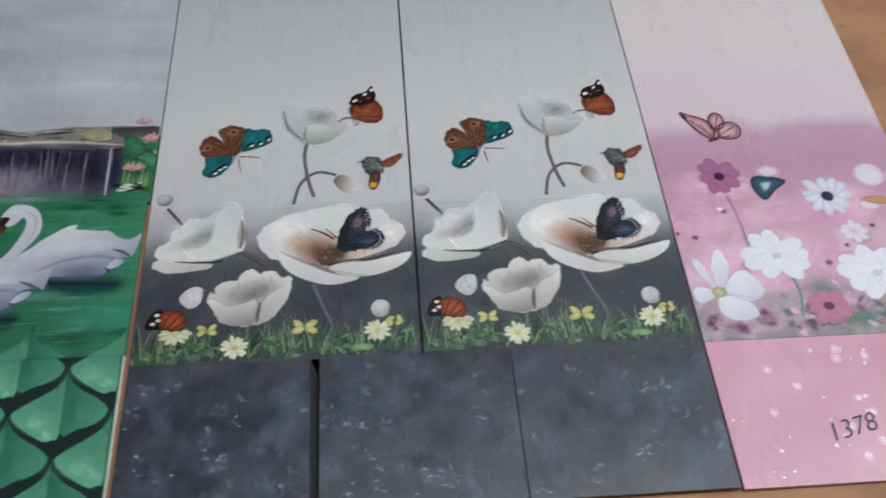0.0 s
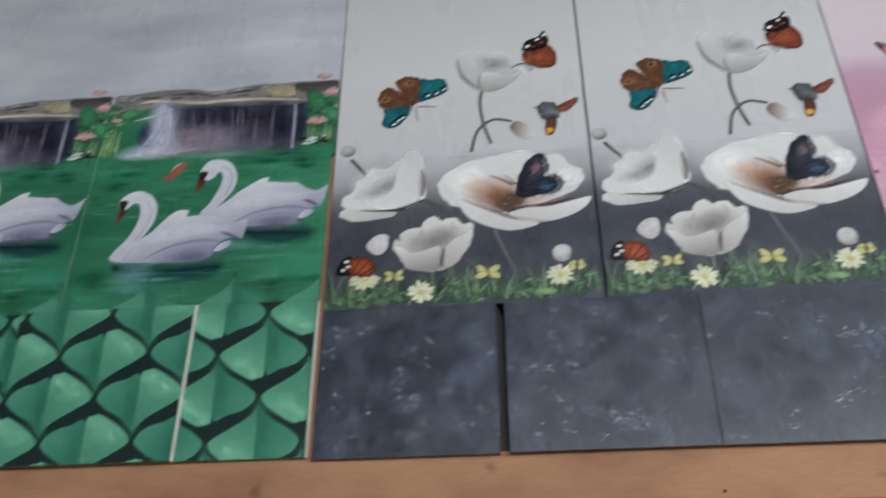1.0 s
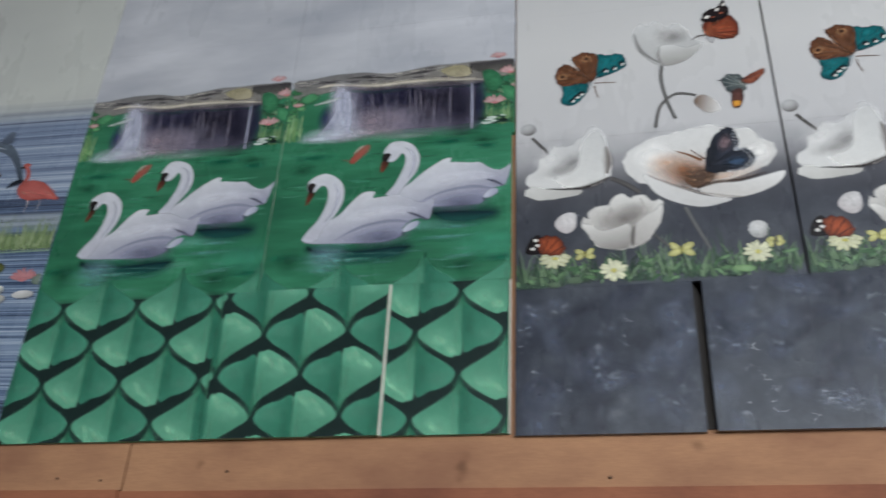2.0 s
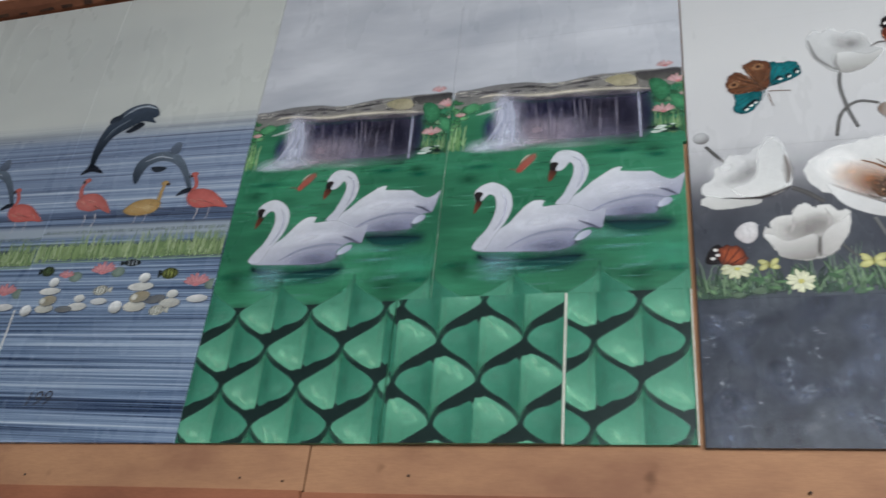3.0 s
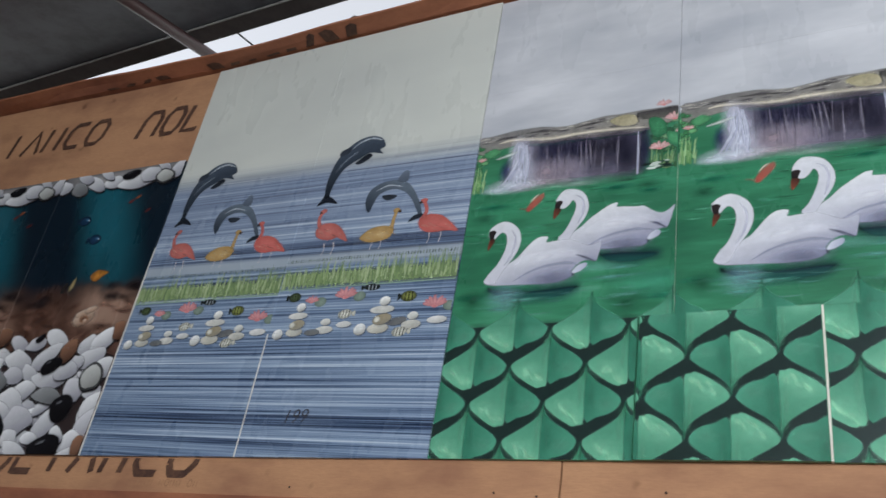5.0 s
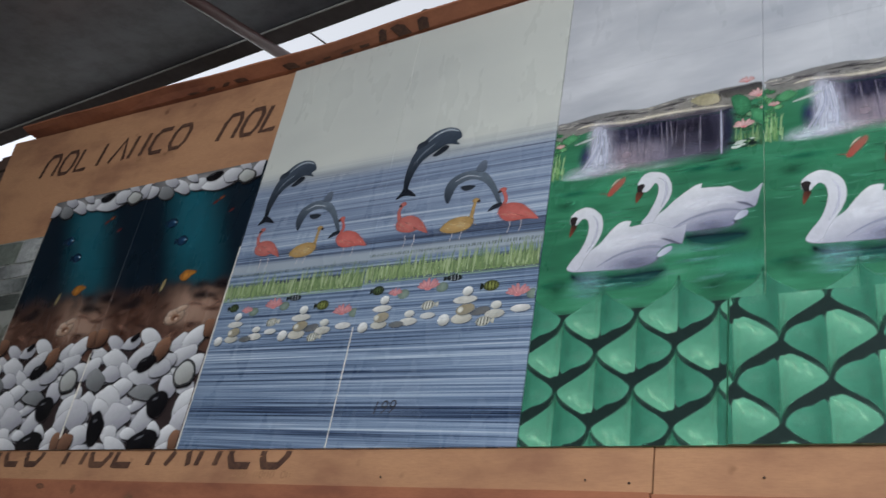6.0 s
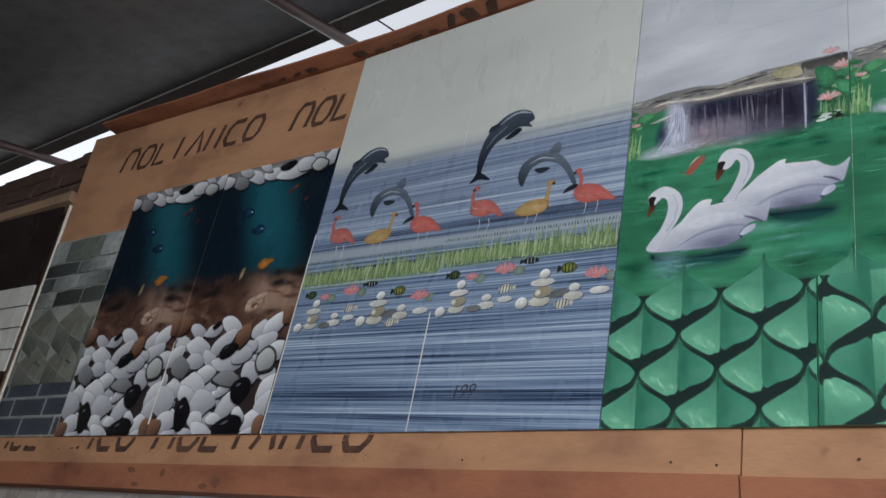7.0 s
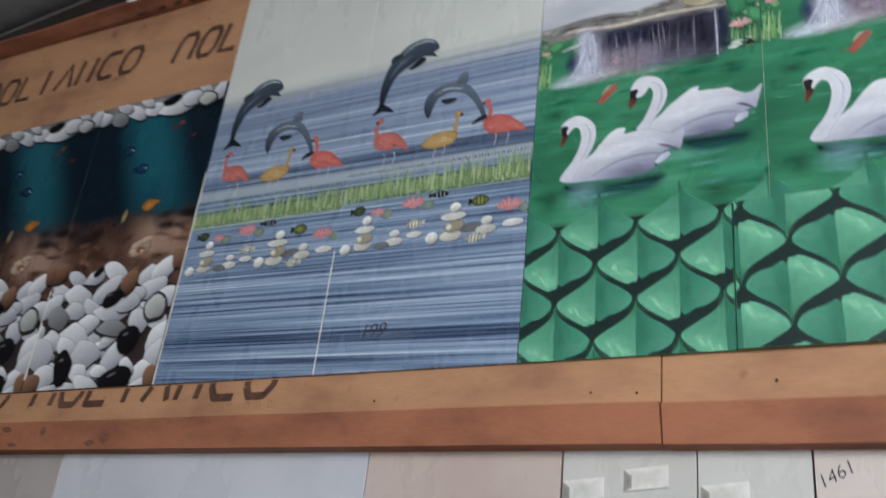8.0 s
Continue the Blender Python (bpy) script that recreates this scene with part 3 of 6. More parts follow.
lake = Panel(-0.394 - 0.4455, m_lake(), "glossy tiles printed with green lake, white birds and leaf-scale base tiles")
for a, b, c in ((-0.839, -0.3941, -0.3941), (-0.3939, 0.0525, 0.0580)):
    lake.tile(a, b, 0.2637, 0.5635)
    lake.tile(a, c, 0.5637, 0.8635)
    lake.tile(a, c, 0.8637, 1.165)
for a, b, pr in ((-0.839, -0.4565, 0.0), (-0.455, -0.1535, 0.0045), (-0.151, 0.050, 0.0)):
    lake.tile(a, b, 0.0, 0.2637, pr)
part("tile_edge", boxed(-0.1535 + 0.8395, -0.1505 + 0.8395, -0.005, 0.006, 0.0, 0.262), EDGE, lake.ob, "bare cream tile edge")
part("tile_edge", boxed(0.0505 + 0.8395, 0.0525 + 0.8395, 0.001, 0.0075, 0.0, 0.2630), EDGE, lake.ob, "bare cream tile edge")

part("tile_edge", boxed(0.4450, 0.4456, 0.0010, 0.006, 0.27, 0.62), EDGE, lake.ob, "bare cream tile edge")

streaks = Panel(-1.754, m_streaks(), "glossy tiles printed with blue streaks, grass band and pebble stacks")
for a, b in ((-1.754, -1.2975), (-1.2955, -0.8405)):
    streaks.tile(a, b, 0.0, 0.2815)
    a, b = (a if a < -1.5 else -1.2961), (b if b > -1.0 else -1.2963)
    streaks.tile(a, b, 0.2816, 0.5815)
    streaks.tile(a, b, 0.5816, 0.8815)
    streaks.tile(a, b, 0.8816, 1.172)
part("tile_edge", boxed(0.4570, 0.4586, -0.0008, 0.006, 0.0, 0.281), EDGE, streaks.ob, "bare cream tile edge")

part("tile_edge", boxed(-0.0026, -0.0008, -0.0004, 0.006, 0.0, 0.56), EDGE, streaks.ob, "bare cream tile edge")

pool = Panel(-2.690, m_pool(), "glossy tiles printed with dark teal pool and white pebbles")
for a, b in ((-2.690, -2.2230), (-2.2222, -1.7575)):
    pool.tile(a, b, 0.0, 0.2795)
    pool.tile(a, b, 0.2797, 0.5595)
    pool.tile(a, b, 0.5597, 0.845)

edge = board_sheet(-2.2231, -2.2221, 0.03, 0.275, -0.0034, 0.004)
for v in edge.verts:
    v.co.x -= pool.ox
part("tile_edge", edge, EDGE, pool.ob, "bare cream tile edge")

blossom = Panel(0.968, m_blossom(), "glossy pink tiles printed with white daisies above plain pink base tiles")
blossom.tile(0.968, 1.432, 0.237, 0.537)
blossom.tile(0.968, 1.432, 0.5372, 0.837)
blossom.tile(0.968, 1.432, 0.8372, 1.137)
blossom.tile(0.968, 1.290, -0.006, 0.2365)
blossom.tile(1.2905, 1.432, -0.006, 0.2365)

grey = Panel(-3.0, m_tilestock("grey_relief_glaze", "6f706c", "8b8b86"), "small glossy grey tiles printed with stone blocks")
grey.tile(-3.102, -2.692, 0.0, 0.175)
grey.tile(-3.102, -2.692, 0.176, 0.455)
grey.tile(-3.102, -2.692, 0.456, 0.72)

# dark sheets added behind the tiles so that the shaded seams read dark
BACKING = m_plain("dark_seam_backing", "2a2725", 0.9, 30, 0.2)
for p, x0, x1, v1 in ((meadow, 0.062, 0.964, 1.13), (lake, -0.837, 0.048, 1.16), (streaks, -1.752, -0.843, 1.165), (pool, -2.688, -1.76, 0.84), (blossom, 0.970, 1.430, 1.13)):
    bm = board_sheet(x0, x1, 0.002, v1, 0.0079, 0.0084)
    for v in bm.verts:
        v.co.x -= p.ox
        v.co.y = 0.0080 + bulge(v.co.x + p.ox, v.co.z) if v.co.y - bulge(v.co.x + p.ox, v.co.z) < 0.0082 else v.co.y
    part("seam_backing", bm, BACKING, p.ob)

# ---- prints on the meadow tiles ----


def daisy(ink, x, v, r, petals=11, colour="dcdcc8", heart="c9b552", squash=0.9, tilt=0.0, hr=0.28, rim=None):
    rnd = random.Random(int(x * 7 + v * 3))
    for i in range(petals):
        a = 360 * i / petals + tilt + rnd.uniform(-8, 8)
        ca, sa = math.cos(radians(a)), math.sin(radians(a)) * squash
        k = r * rnd.uniform(0.85, 1.05)
        ink.oval(x + ca * k * 0.55, v + sa * k * 0.55, k * 0.52, r * 1.25 / petals * (2.0 if r < 40 else 2.1), colour, rim or "b3b39c", turn=math.degrees(math.atan2(sa, ca)), n=10, rings=2)
    ink.oval(x, v, r * hr, r * hr * squash, heart, "8d7a35" if heart == "c9b552" else heart, n=10, rings=2)


def tuft(ink, x0, x1, v0, v1, count, colours, seed, lean=14, width=2.0):
    rnd = random.Random(seed)
    ink.step = 0.000001
    for _ in range(count):
        x, v = rnd.uniform(x0, x1), v0 + rnd.uniform(0, 0.4) * (v1 - v0)
        h = rnd.uniform(0.35, 1.0) * (v1 - v0)
        b = rnd.uniform(-lean, lean)
        c = rnd.choice(colours)
        ink.line([(x, v), (x + b * 0.35, v + h * 0.55), (x + b, v + h * rnd.uniform(0.75, 1.0))], [width, width * 0.8, 0.4], c, n=2)
    ink.step = 0.000002


def upper_cup():
    k = Ink()
    k.mottle = 0.12
    k.piece().line([(268, 687), (264, 652), (271, 600), (282, 561)], [7, 6, 6], "6f6d6c", "525150")
    k.piece().line([(246, 545), (258, 591), (287, 616), (321, 609)], [6, 6, 5], "6d6a68", "4e4c4b")
    k.piece().shape([(220, 767), (226, 731), (245, 701), (269, 684), (297, 686), (324, 701), (345, 728), (327, 740), (317, 767), (300, 783), (282, 774), (265, 793), (246, 783), (235, 792)], "c6c5c4", "a9a8a7", (0.2, -1), 3.5, 5, 1.0)
    k.glow(*(293, 750), 36, 22, "7d7a79", 10, 0.95).glow(*(277, 763), 22, 20, "9a9796", 0, 0.7)
    k.line([(223, 769), (233, 725), (263, 692)], [3, 13, 6], "6f6c6b", n=6, soft=True)
    k.shape([(269, 686), (258, 712), (267, 731), (291, 732), (316, 722), (344, 730), (324, 701), (297, 686)], "c9c8c6", "96938f", (0.1, -1), 3.0, 5)
    k.line([(267, 728), (263, 709), (269, 686)], [3, 9, 4], "7a7776", n=5, soft=True)
    k.piece().shape([(316, 596), (328, 609), (346, 601), (360, 575), (340, 567), (324, 579)], "6f5a4c", "cfccca", (1, -0.3), 3.0, 4)
    return k


def ragged(pts, rough, seed):
    """The same outline with finely notched edges."""
    rnd = random.Random(seed)
    out = []
    for p in curve(pts, True, 5):
        out.append((p.x + rnd.uniform(-rough, rough), p.y + rnd.uniform(-rough, rough)))
    return out


def veins(k, root, outline, colour, count, seed, width=2.4):
    """Soft dark streaks from a wing's root towards its edge."""
    rnd = random.Random(seed)
    ring = curve(outline, True, 4)
    for i in range(count):
        p = ring[int(i * len(ring) / count) % len(ring)]
        f = rnd.uniform(0.75, 0.97)
        q = (root[0] + (p.x - root[0]) * f, root[1] + (p.y - root[1]) * f)
        k.line([root, ((root[0] + q[0]) / 2 + rnd.uniform(-2, 2), (root[1] + q[1]) / 2 + rnd.uniform(-2, 2)), q], [0.8, width, width * 1.3], colour, n=3, soft=True)


def teal_wings():
    k = Ink()
    k.mottle = 0.9
    k.line([(145, 659), (165, 658), (183, 656)], [2.5, 1.5], "7b6a62")
    k.line([(145, 653), (147, 638), (151, 624)], [2.5, 1.5], "7b6a62")
    right = [(149, 726), (171, 725), (197, 724), (206, 707), (201, 688), (171, 675), (147, 674)]
    left = [(84, 661), (113, 664), (137, 659), (126, 629), (104, 610), (82, 619), (86, 644)]
    upper = [(104, 720), (109, 731), (131, 738), (151, 729), (154, 714), (149, 673), (138, 663), (117, 695)]
    lower = [(75, 698), (85, 710), (98, 711), (115, 696), (139, 663), (116, 660), (84, 658), (73, 677)]
    for pts, c, e, s in ((right, "1a6a6e", "123f46", 1), (left, "1a686c", "123f46", 2)):
        k.fill(ragged(pts, 1.4, s), c, e, smooth=False, power=3.0, soft=0.08)
        veins(k, (142, 670), pts, "0f3d45", 12, s)
    for pts, s in ((upper, 3), (lower, 4)):
        k.fill(ragged(pts, 1.8, s), "6b4630", "4a2c20", smooth=False, power=2.5, soft=0.1)
        veins(k, (134, 672), pts, "38211a", 14, s, 3.2)
        veins(k, (134, 672), pts, "8a6247", 9, s + 5, 2.0)
    for x, v in ((132, 719), (87, 681)):
        k.oval(x, v, 11, 8, "3b241c", "a87c58", turn=20, soft=0.25)
        k.oval(x, v, 4.5, 3.6, "241716", "4d3024", soft=0.3)
    for x, v, t in ((168, 685, 30), (184, 689, 40), (198, 698, 60), (106, 622, 40), (114, 630, 30), (122, 636, 30)):
        k.oval(x - 3, v + 2, 10, 5.5, "1b2226", turn=t, soft=0.5)
        k.oval(x, v - 1, 5, 2.8, "d2d2cc", turn=t, soft=0.3, n=8)
    k.line([(100, 690), (122, 680), (142, 664)], [3, 8, 3], "4b2f23", n=5, soft=True)
    return k


def dusk_wings():
    k = Ink()
    k.mottle = 0.9
    hind = [(350, 745), (347, 778), (373, 781), (397, 792), (411, 768), (411, 742), (392, 730), (367, 736)]
    fore = [(347, 780), (350, 798), (362, 808), (377, 813), (390, 830), (398, 809), (397, 789), (370, 776)]
    k.fill(ragged(hind, 1.3, 5), "8e4630", "3a1c17", smooth=False, power=3.0, soft=0.08)
    veins(k, (352, 752), hind, "2b1614", 15, 6, 3.4)
    veins(k, (352, 752), hind, "b56a48", 9, 7, 1.8)
    k.fill(ragged(fore, 1.5, 8), "241c1d", "1b1516", smooth=False, soft=0.08)
    for x, v, rx, rv, t in ((358, 790, 7, 4, 30), (377, 806, 6, 3.5, 40), (390, 817, 5, 4, 60), (368, 788, 5, 2.5, 20), (384, 797, 6, 2.5, 20)):
        k.oval(x, v, rx, rv, "d6d0ca" if rv > 3 else "8a4a36", turn=t, soft=0.35, n=9)
    k.line([(324, 737), (338, 746), (351, 746)], [1.5, 4, 3], "6a6463")
    k.fill([(350, 744), (368, 738), (362, 724), (354, 730)], "a5a3a3", "88868a", soft=0.4)
    return k


def small_wings():
    k = Ink()
    k.mottle = 1.0
    k.line([(360, 637), (376, 636), (392, 632)], [1, 2.5, 1], "4d4848")
    grey = [(366, 634), (377, 651), (400, 646), (412, 626), (400, 604), (377, 608)]
    k.fill(ragged(grey, 1.8, 9), "4b5354", "2f3639", smooth=False, soft=0.12)
    veins(k, (404, 622), grey, "9aa09c", 12, 9, 1.8)
    k.fill(ragged([(398, 634), (440, 657), (441, 642), (414, 620)], 1.0, 10), "8a4e3c", "5a3327", smooth=False, soft=0.2)
    k.fill(ragged([(381, 612), (402, 614), (395, 576), (379, 573)], 1.2, 11), "5a3a34", "3a2c2c", smooth=False, soft=0.15)
    k.fill([(380, 590), (396, 588), (393, 576), (380, 574)], "d29a3e", "b06a38", n=3, soft=0.4)
    k.line([(392, 636), (412, 636), (438, 648)], [3, 5, 2], "2a2e33", n=4, soft=True)
    return k


def left_bloom():
    k = Ink()
    k.mottle = 0.12
    k.piece().line([(30, 546), (43, 529), (59, 509)], [6, 6, 5], "5b5856", "484645")
    k.oval(*(23, 565), 15, 14, "c6c5c5", "a5a4a5", light=(0.4, -1, "56514f"))
    k.piece().line([(164, 446), (187, 433), (211, 413)], [8, 9, 8], "5a5756", "474545")
    k.shape([(36, 475), (41, 494), (56, 508), (68, 524), (82, 522), (101, 524), (109, 536), (122, 541), (128, 554), (140, 559), (153, 550), (159, 533), (163, 508), (165, 477), (163, 454), (150, 441), (125, 432), (104, 431), (74, 432), (54, 433), (30, 437), (18, 450), (22, 466)], "bebdbd", "cfcdcb", (-0.3, -1), 3.5, 3, 2.2)
    k.glow(*(100, 485), 48, 26, "7f7d7d", 30, 0.95).glow(*(77, 470), 44, 16, "8f8d8c", 10, 0.8)
    k.glow(*(61, 498), 40, 26, "c2c0bf", 20, 0.6)
    k.shape([(68, 453), (93, 462), (108, 477), (113, 503), (117, 525), (131, 545), (145, 551), (155, 535), (162, 505), (162, 466), (148, 445), (121, 435), (90, 434)], "c4c3c2", "d3d1ce", (-0.6, -1), 6.0, 5)
    k.line([(158, 515), (162, 484), (158, 456)], [5, 26, 10], "6a625e", n=5, soft=True)
    k.shape([(15, 429), (28, 441), (54, 434), (94, 429), (117, 426), (104, 417), (75, 412), (50, 411), (27, 417)], "c9c7c3", "b0ada9", (0.6, -1), 3.0, 3, 1.6)
    k.line([(54, 434), (104, 430), (137, 437), (162, 449)], [3, 9, 16, 6], "2a201c", n=6, soft=True)
    return k


def great_bloom():
    k = Ink()
    k.mottle = 0.12
    k.line([(282, 378), (297, 338), (314, 296)], [7, 6, 5], "6a6a69", "505050")
    k.shape([(186, 480), (196, 500), (210, 509), (230, 520), (250, 527), (280, 532), (310, 537), (340, 541), (374, 530), (399, 527), (414, 507), (436, 492), (438, 469), (424, 452), (399, 439), (365, 425), (326, 413), (293, 411), (259, 415), (221, 427), (194, 448)], "d2d0ce", "c6c3c0", (0.3, -1), 3.5, 3, 2.4)
    k.glow(*(240, 483), 44, 38, "dad8d6", 0, 0.7).glow(*(411, 477), 26, 24, "d8d6d4", 0, 0.7)
    k.glow(*(346, 434), 70, 22, "b39a88", 10, 0.8)
    k.glow(*(284, 453), 62, 42, "8a5f42", 0, 1.0).glow(*(293, 443), 44, 30, "7a5138", 0, 1.0).glow(*(259, 469), 40, 26, "b59780", 0, 0.7)
    k.glow(*(309, 433), 44, 24, "3f2d23", 8, 1.0)
    k.shape([(219, 448), (245, 437), (278, 416), (311, 399), (357, 388), (336, 379), (306, 376), (268, 388), (236, 410)], "d4d2d0", "bdbab8", (0.4, -1), 3.0, 5)
    k.line([(225, 446), (264, 424), (307, 404), (344, 392)], [2, 9, 9, 3], "857c77", n=6, soft=True)
    k.shape([(307, 409), (331, 420), (374, 420), (415, 429), (446, 435), (437, 416), (411, 400), (373, 390), (335, 393)], "d6d4d2", "bfbab6", (-0.2, -1), 3.0, 5)
    k.line([(303, 412), (336, 422), (379, 425), (418, 435)], [4, 11, 8, 3], "3a2b24", n=6, soft=True)
    k.line([(309, 405), (344, 395), (377, 390)], [2, 7, 3], "a09a95", n=5, soft=True)
    rnd = random.Random(4)
    k.fill([(282, 446), (306, 462), (338, 450), (336, 422), (298, 414)], "4d3c33", "6d5444", soft=0.7)
    for _ in range(12):
        k.oval(rnd.uniform(292, 330), rnd.uniform(420, 455), rnd.uniform(1.2, 2.8), rnd.uniform(1, 2.2), rnd.choice(("322823", "7d6350", "9a8068", "241e1b")), n=7, rings=1)
    k.line([(277, 491), (296, 482), (317, 468)], [2, 4, 6], "6e4a33")
    k.line([(300, 492), (310, 482), (322, 470)], [1.2, 2, 3], "4f382b")
    wing = [(322, 472), (333, 502), (348, 525), (365, 536), (377, 528), (381, 498), (379, 487), (393, 487), (407, 468), (399, 452), (382, 442), (358, 440), (336, 439), (320, 446)]
    k.piece()
    k.mottle = 0.9
    k.fill(ragged(wing, 1.6, 12), "30343f", "1f2128", smooth=False, soft=0.06, centre=(356, 474))
    k.fill([(340, 494), (350, 516), (364, 526), (374, 508), (368, 486), (350, 478)], "6d5c60", "3b3a45", soft=0.6)
    k.fill([(348, 462), (376, 474), (396, 464), (384, 450), (360, 450)], "3c5068", "2b3644", soft=0.5)
    veins(k, (328, 456), wing, "121318", 18, 13, 2.6)
    rnd = random.Random(14)
    for f in (0.94, 0.84):
        for p in curve(wing[4:12], False, 4):
            k.oval(340 + (p.x - 340) * f + rnd.uniform(-1, 1), 462 + (p.y - 462) * f, 1.8, 1.3, rnd.choice(("c9c9cc", "9fa2aa")), turn=-40, n=7, rings=1)
    return k


def low_bloom():
    k = Ink()
    k.mottle = 0.12
    k.piece().line([(222, 338), (238, 318), (252, 304)], [6, 5, 4], "5e5e5d", "474747")
    k.shape([(109, 356), (115, 371), (123, 366), (126, 384), (139, 391), (158, 393), (167, 409), (182, 412), (196, 404), (211, 409), (230, 396), (245, 394), (245, 373), (239, 351), (227, 330), (210, 312), (187, 305), (164, 305), (140, 310), (126, 329), (119, 344)], "d0cdc9", "a09c98", (0, -1), 3.5, 3, 2.2)
    k.glow(*(182, 362), 50, 32, "6d6865", 20, 1.0).glow(*(201, 372), 36, 26, "7f7a77", 0, 0.8).glow(*(156, 362), 32, 26, "8f8a87", 0, 0.8)
    k.line([(161, 389), (159, 373), (156, 357)], [2, 8, 3], "aaa5a1", n=4, soft=True)
    k.line([(211, 401), (215, 383), (211, 365)], [2, 8, 3], "b3aeaa", n=4, soft=True)
    k.shape([(112, 356), (127, 355), (144, 343), (165, 346), (188, 353), (194, 337), (191, 320), (184, 308), (164, 306), (141, 311), (127, 329)], "d2cfcb", "85807c", (0.2, -1), 3.0, 5)
    k.shape([(196, 328), (201, 350), (214, 365), (232, 375), (245, 387), (244, 367), (237, 348), (224, 327), (209, 313), (197, 313)], "cfccc8", "a39e9a", (-0.2, -1), 3.0, 5)
    k.line([(197, 348), (194, 331), (193, 309)], [4, 14, 6], "453f3c", n=4, soft=True)
    return k


def meadow_edge():
    k = Ink()
    k.mottle = 0.55
    k.fill([(66, 365), (82, 382), (102, 381), (102, 353), (87, 341), (71, 350)], "d6d3d2", "bab6b6", light=(-0.4, -1, "a59c9c"))
    k.line([(84, 378), (90, 362), (88, 346)], [1, 2, 1], "b5b1b0")
    k.piece().oval(391, 327, 17, 18, "d3d2d0", "b0afae", light=(0.2, -1, "8b8a88"))
    k.line([(388, 343), (393, 328), (391, 312)], [1, 2, 1], "b8b6b4")
    k.piece()
    rnd = random.Random(9)
    for _ in range(46):
        k.oval(rnd.uniform(6, 446), rnd.uniform(246, 272), rnd.uniform(14, 30), rnd.uniform(7, 13), rnd.choice(("3f5345", "4c624d", "36463d", "5a6b56")), rnd.choice(("2c3a33", "38493d")), n=10, rings=2, soft=0.45)
    tuft(k, 4, 448, 250, 322, 90, ("4b5c50", "5d6c60", "3f4d45", "71806f"), 11, 22, 2.2)
    tuft(k, 4, 448, 244, 298, 190, ("425840", "566c50", "354c39", "6a8062", "29382e"), 12, 24, 3.2)
    for i in range(26):
        x, v = rnd.uniform(8, 444), rnd.uniform(248, 286)
        a = rnd.uniform(-60, 60)
        k.oval(x, v, rnd.uniform(8, 15), rnd.uniform(2.5, 4.5), rnd.choice(("5a7852", "6f8c66", "425f42")), "3d573f", turn=a, n=8, rings=2)
    k.oval(361, 258, 20, 7, "7f9c70", "587650", turn=-4)
    k.piece()
    daisy(k, 66, 295, 26, 12, "c9c8ac", "b5ad62", squash=0.55, hr=0.2, rim="b5b590")
    k.piece()
    daisy(k, 160, 267, 23, 13, "cfceb4", "b8b068", hr=0.22, rim="bdbc9c")
    k.piece()
    daisy(k, 385, 286, 22, 13, "cfceb4", "b8b068", hr=0.22, rim="bdbc9c")
    for x, v, r, t in ((115, 299, 15, 10), (269, 297, 19, -8), (413, 302, 13, 60)):
        k.piece()
        for s, a in ((-1, 35), (1, -25), (-1, -30), (1, 40)):
            k.oval(x + s * r * 0.55, v + (0.35 if abs(a) > 30 else -0.2) * r, r * 0.62, r * 0.36, "bfbc84", "9d985c", turn=a * s + t, n=10, rings=2)
        k.line([(x, v - r * 0.4), (x, v + r * 0.4)], [2, 2], "6b6734")
    k.piece().fill([(17, 307), (23, 332), (40, 344), (48, 322), (44, 306)], "1f1819", "171314")
    k.fill([(37, 326), (47, 341), (74, 337), (85, 313), (74, 301), (44, 303)], "9a4a2c", "2c1613", ruffle=1.6, power=2.5)
    for a in ((44, 306, 56, 336), (50, 304, 72, 332), (56, 303, 80, 318)):
        k.line([(a[0], a[1]), (a[2], a[3])], [1.5, 2.2], "2c1714")
    for x, v in ((34, 332), (29, 316), (37, 322)):
        k.oval(x, v, 4.5, 3.5, "d8d5d0", "a9a39d", n=9)
    return k


MEADOW = [(meadow_edge, "meadow_print"), (left_bloom, "flower_print"), (great_bloom, "flower_print"), (low_bloom, "flower_print"), (upper_cup, "flower_print"), (teal_wings, "winged_print"), (dusk_wings, "winged_print"), (small_wings, "winged_print")]
under = 0.0
for make, name in MEADOW:
    art = make()
    meadow.ink(art, name, 0.0, 0.0, (0, 1, 2), base=under)
    meadow.ink(art, name, 0.4490, 0.002, (3, 4, 5), base=under)
    under += art.depth


def slate_flecks(seed, x0, x1):
    k = Ink()
    rnd = random.Random(seed)
    k.step = 0.000001
    for _ in range(40):
        k.oval(rnd.uniform(x0, x1), rnd.uniform(6, 232), rnd.uniform(18, 60), rnd.uniform(12, 36), rnd.choice(("464c5a", "4d5361", "3a3f4c", "30333d", "40454f")), turn=rnd.uniform(0, 180), n=10, rings=2, soft=0.95)
    for _ in range(32):
        x, v = rnd.uniform(x0, x1), rnd.uniform(10, 228)
        for _ in range(rnd.randint(2, 6)):
            a = rnd.uniform(0, 6.3)
            w = rnd.uniform(2, 7)
            p = (x + rnd.uniform(-9, 9), v + rnd.uniform(-7, 7))
            k.line([p, (p[0] + w * math.cos(a), p[1] + w * math.sin(a) * 0.7), (p[0] + 1.6 * w * math.cos(a + 0.7), p[1] + 1.2 * w * math.sin(a + 0.7))], [0.4, rnd.uniform(1.4, 3.4), 0.3], rnd.choice(("7d818c", "959aa3", "6a6f7c", "b0b4ba")), n=3, soft=True)
    return k


for i, (a, b) in enumerate(((4, 284), (294, 590), (596, 900))):
    meadow.ink(slate_flecks(20 + i, a, b), "slate_fleck_print", only=(6 + i,))


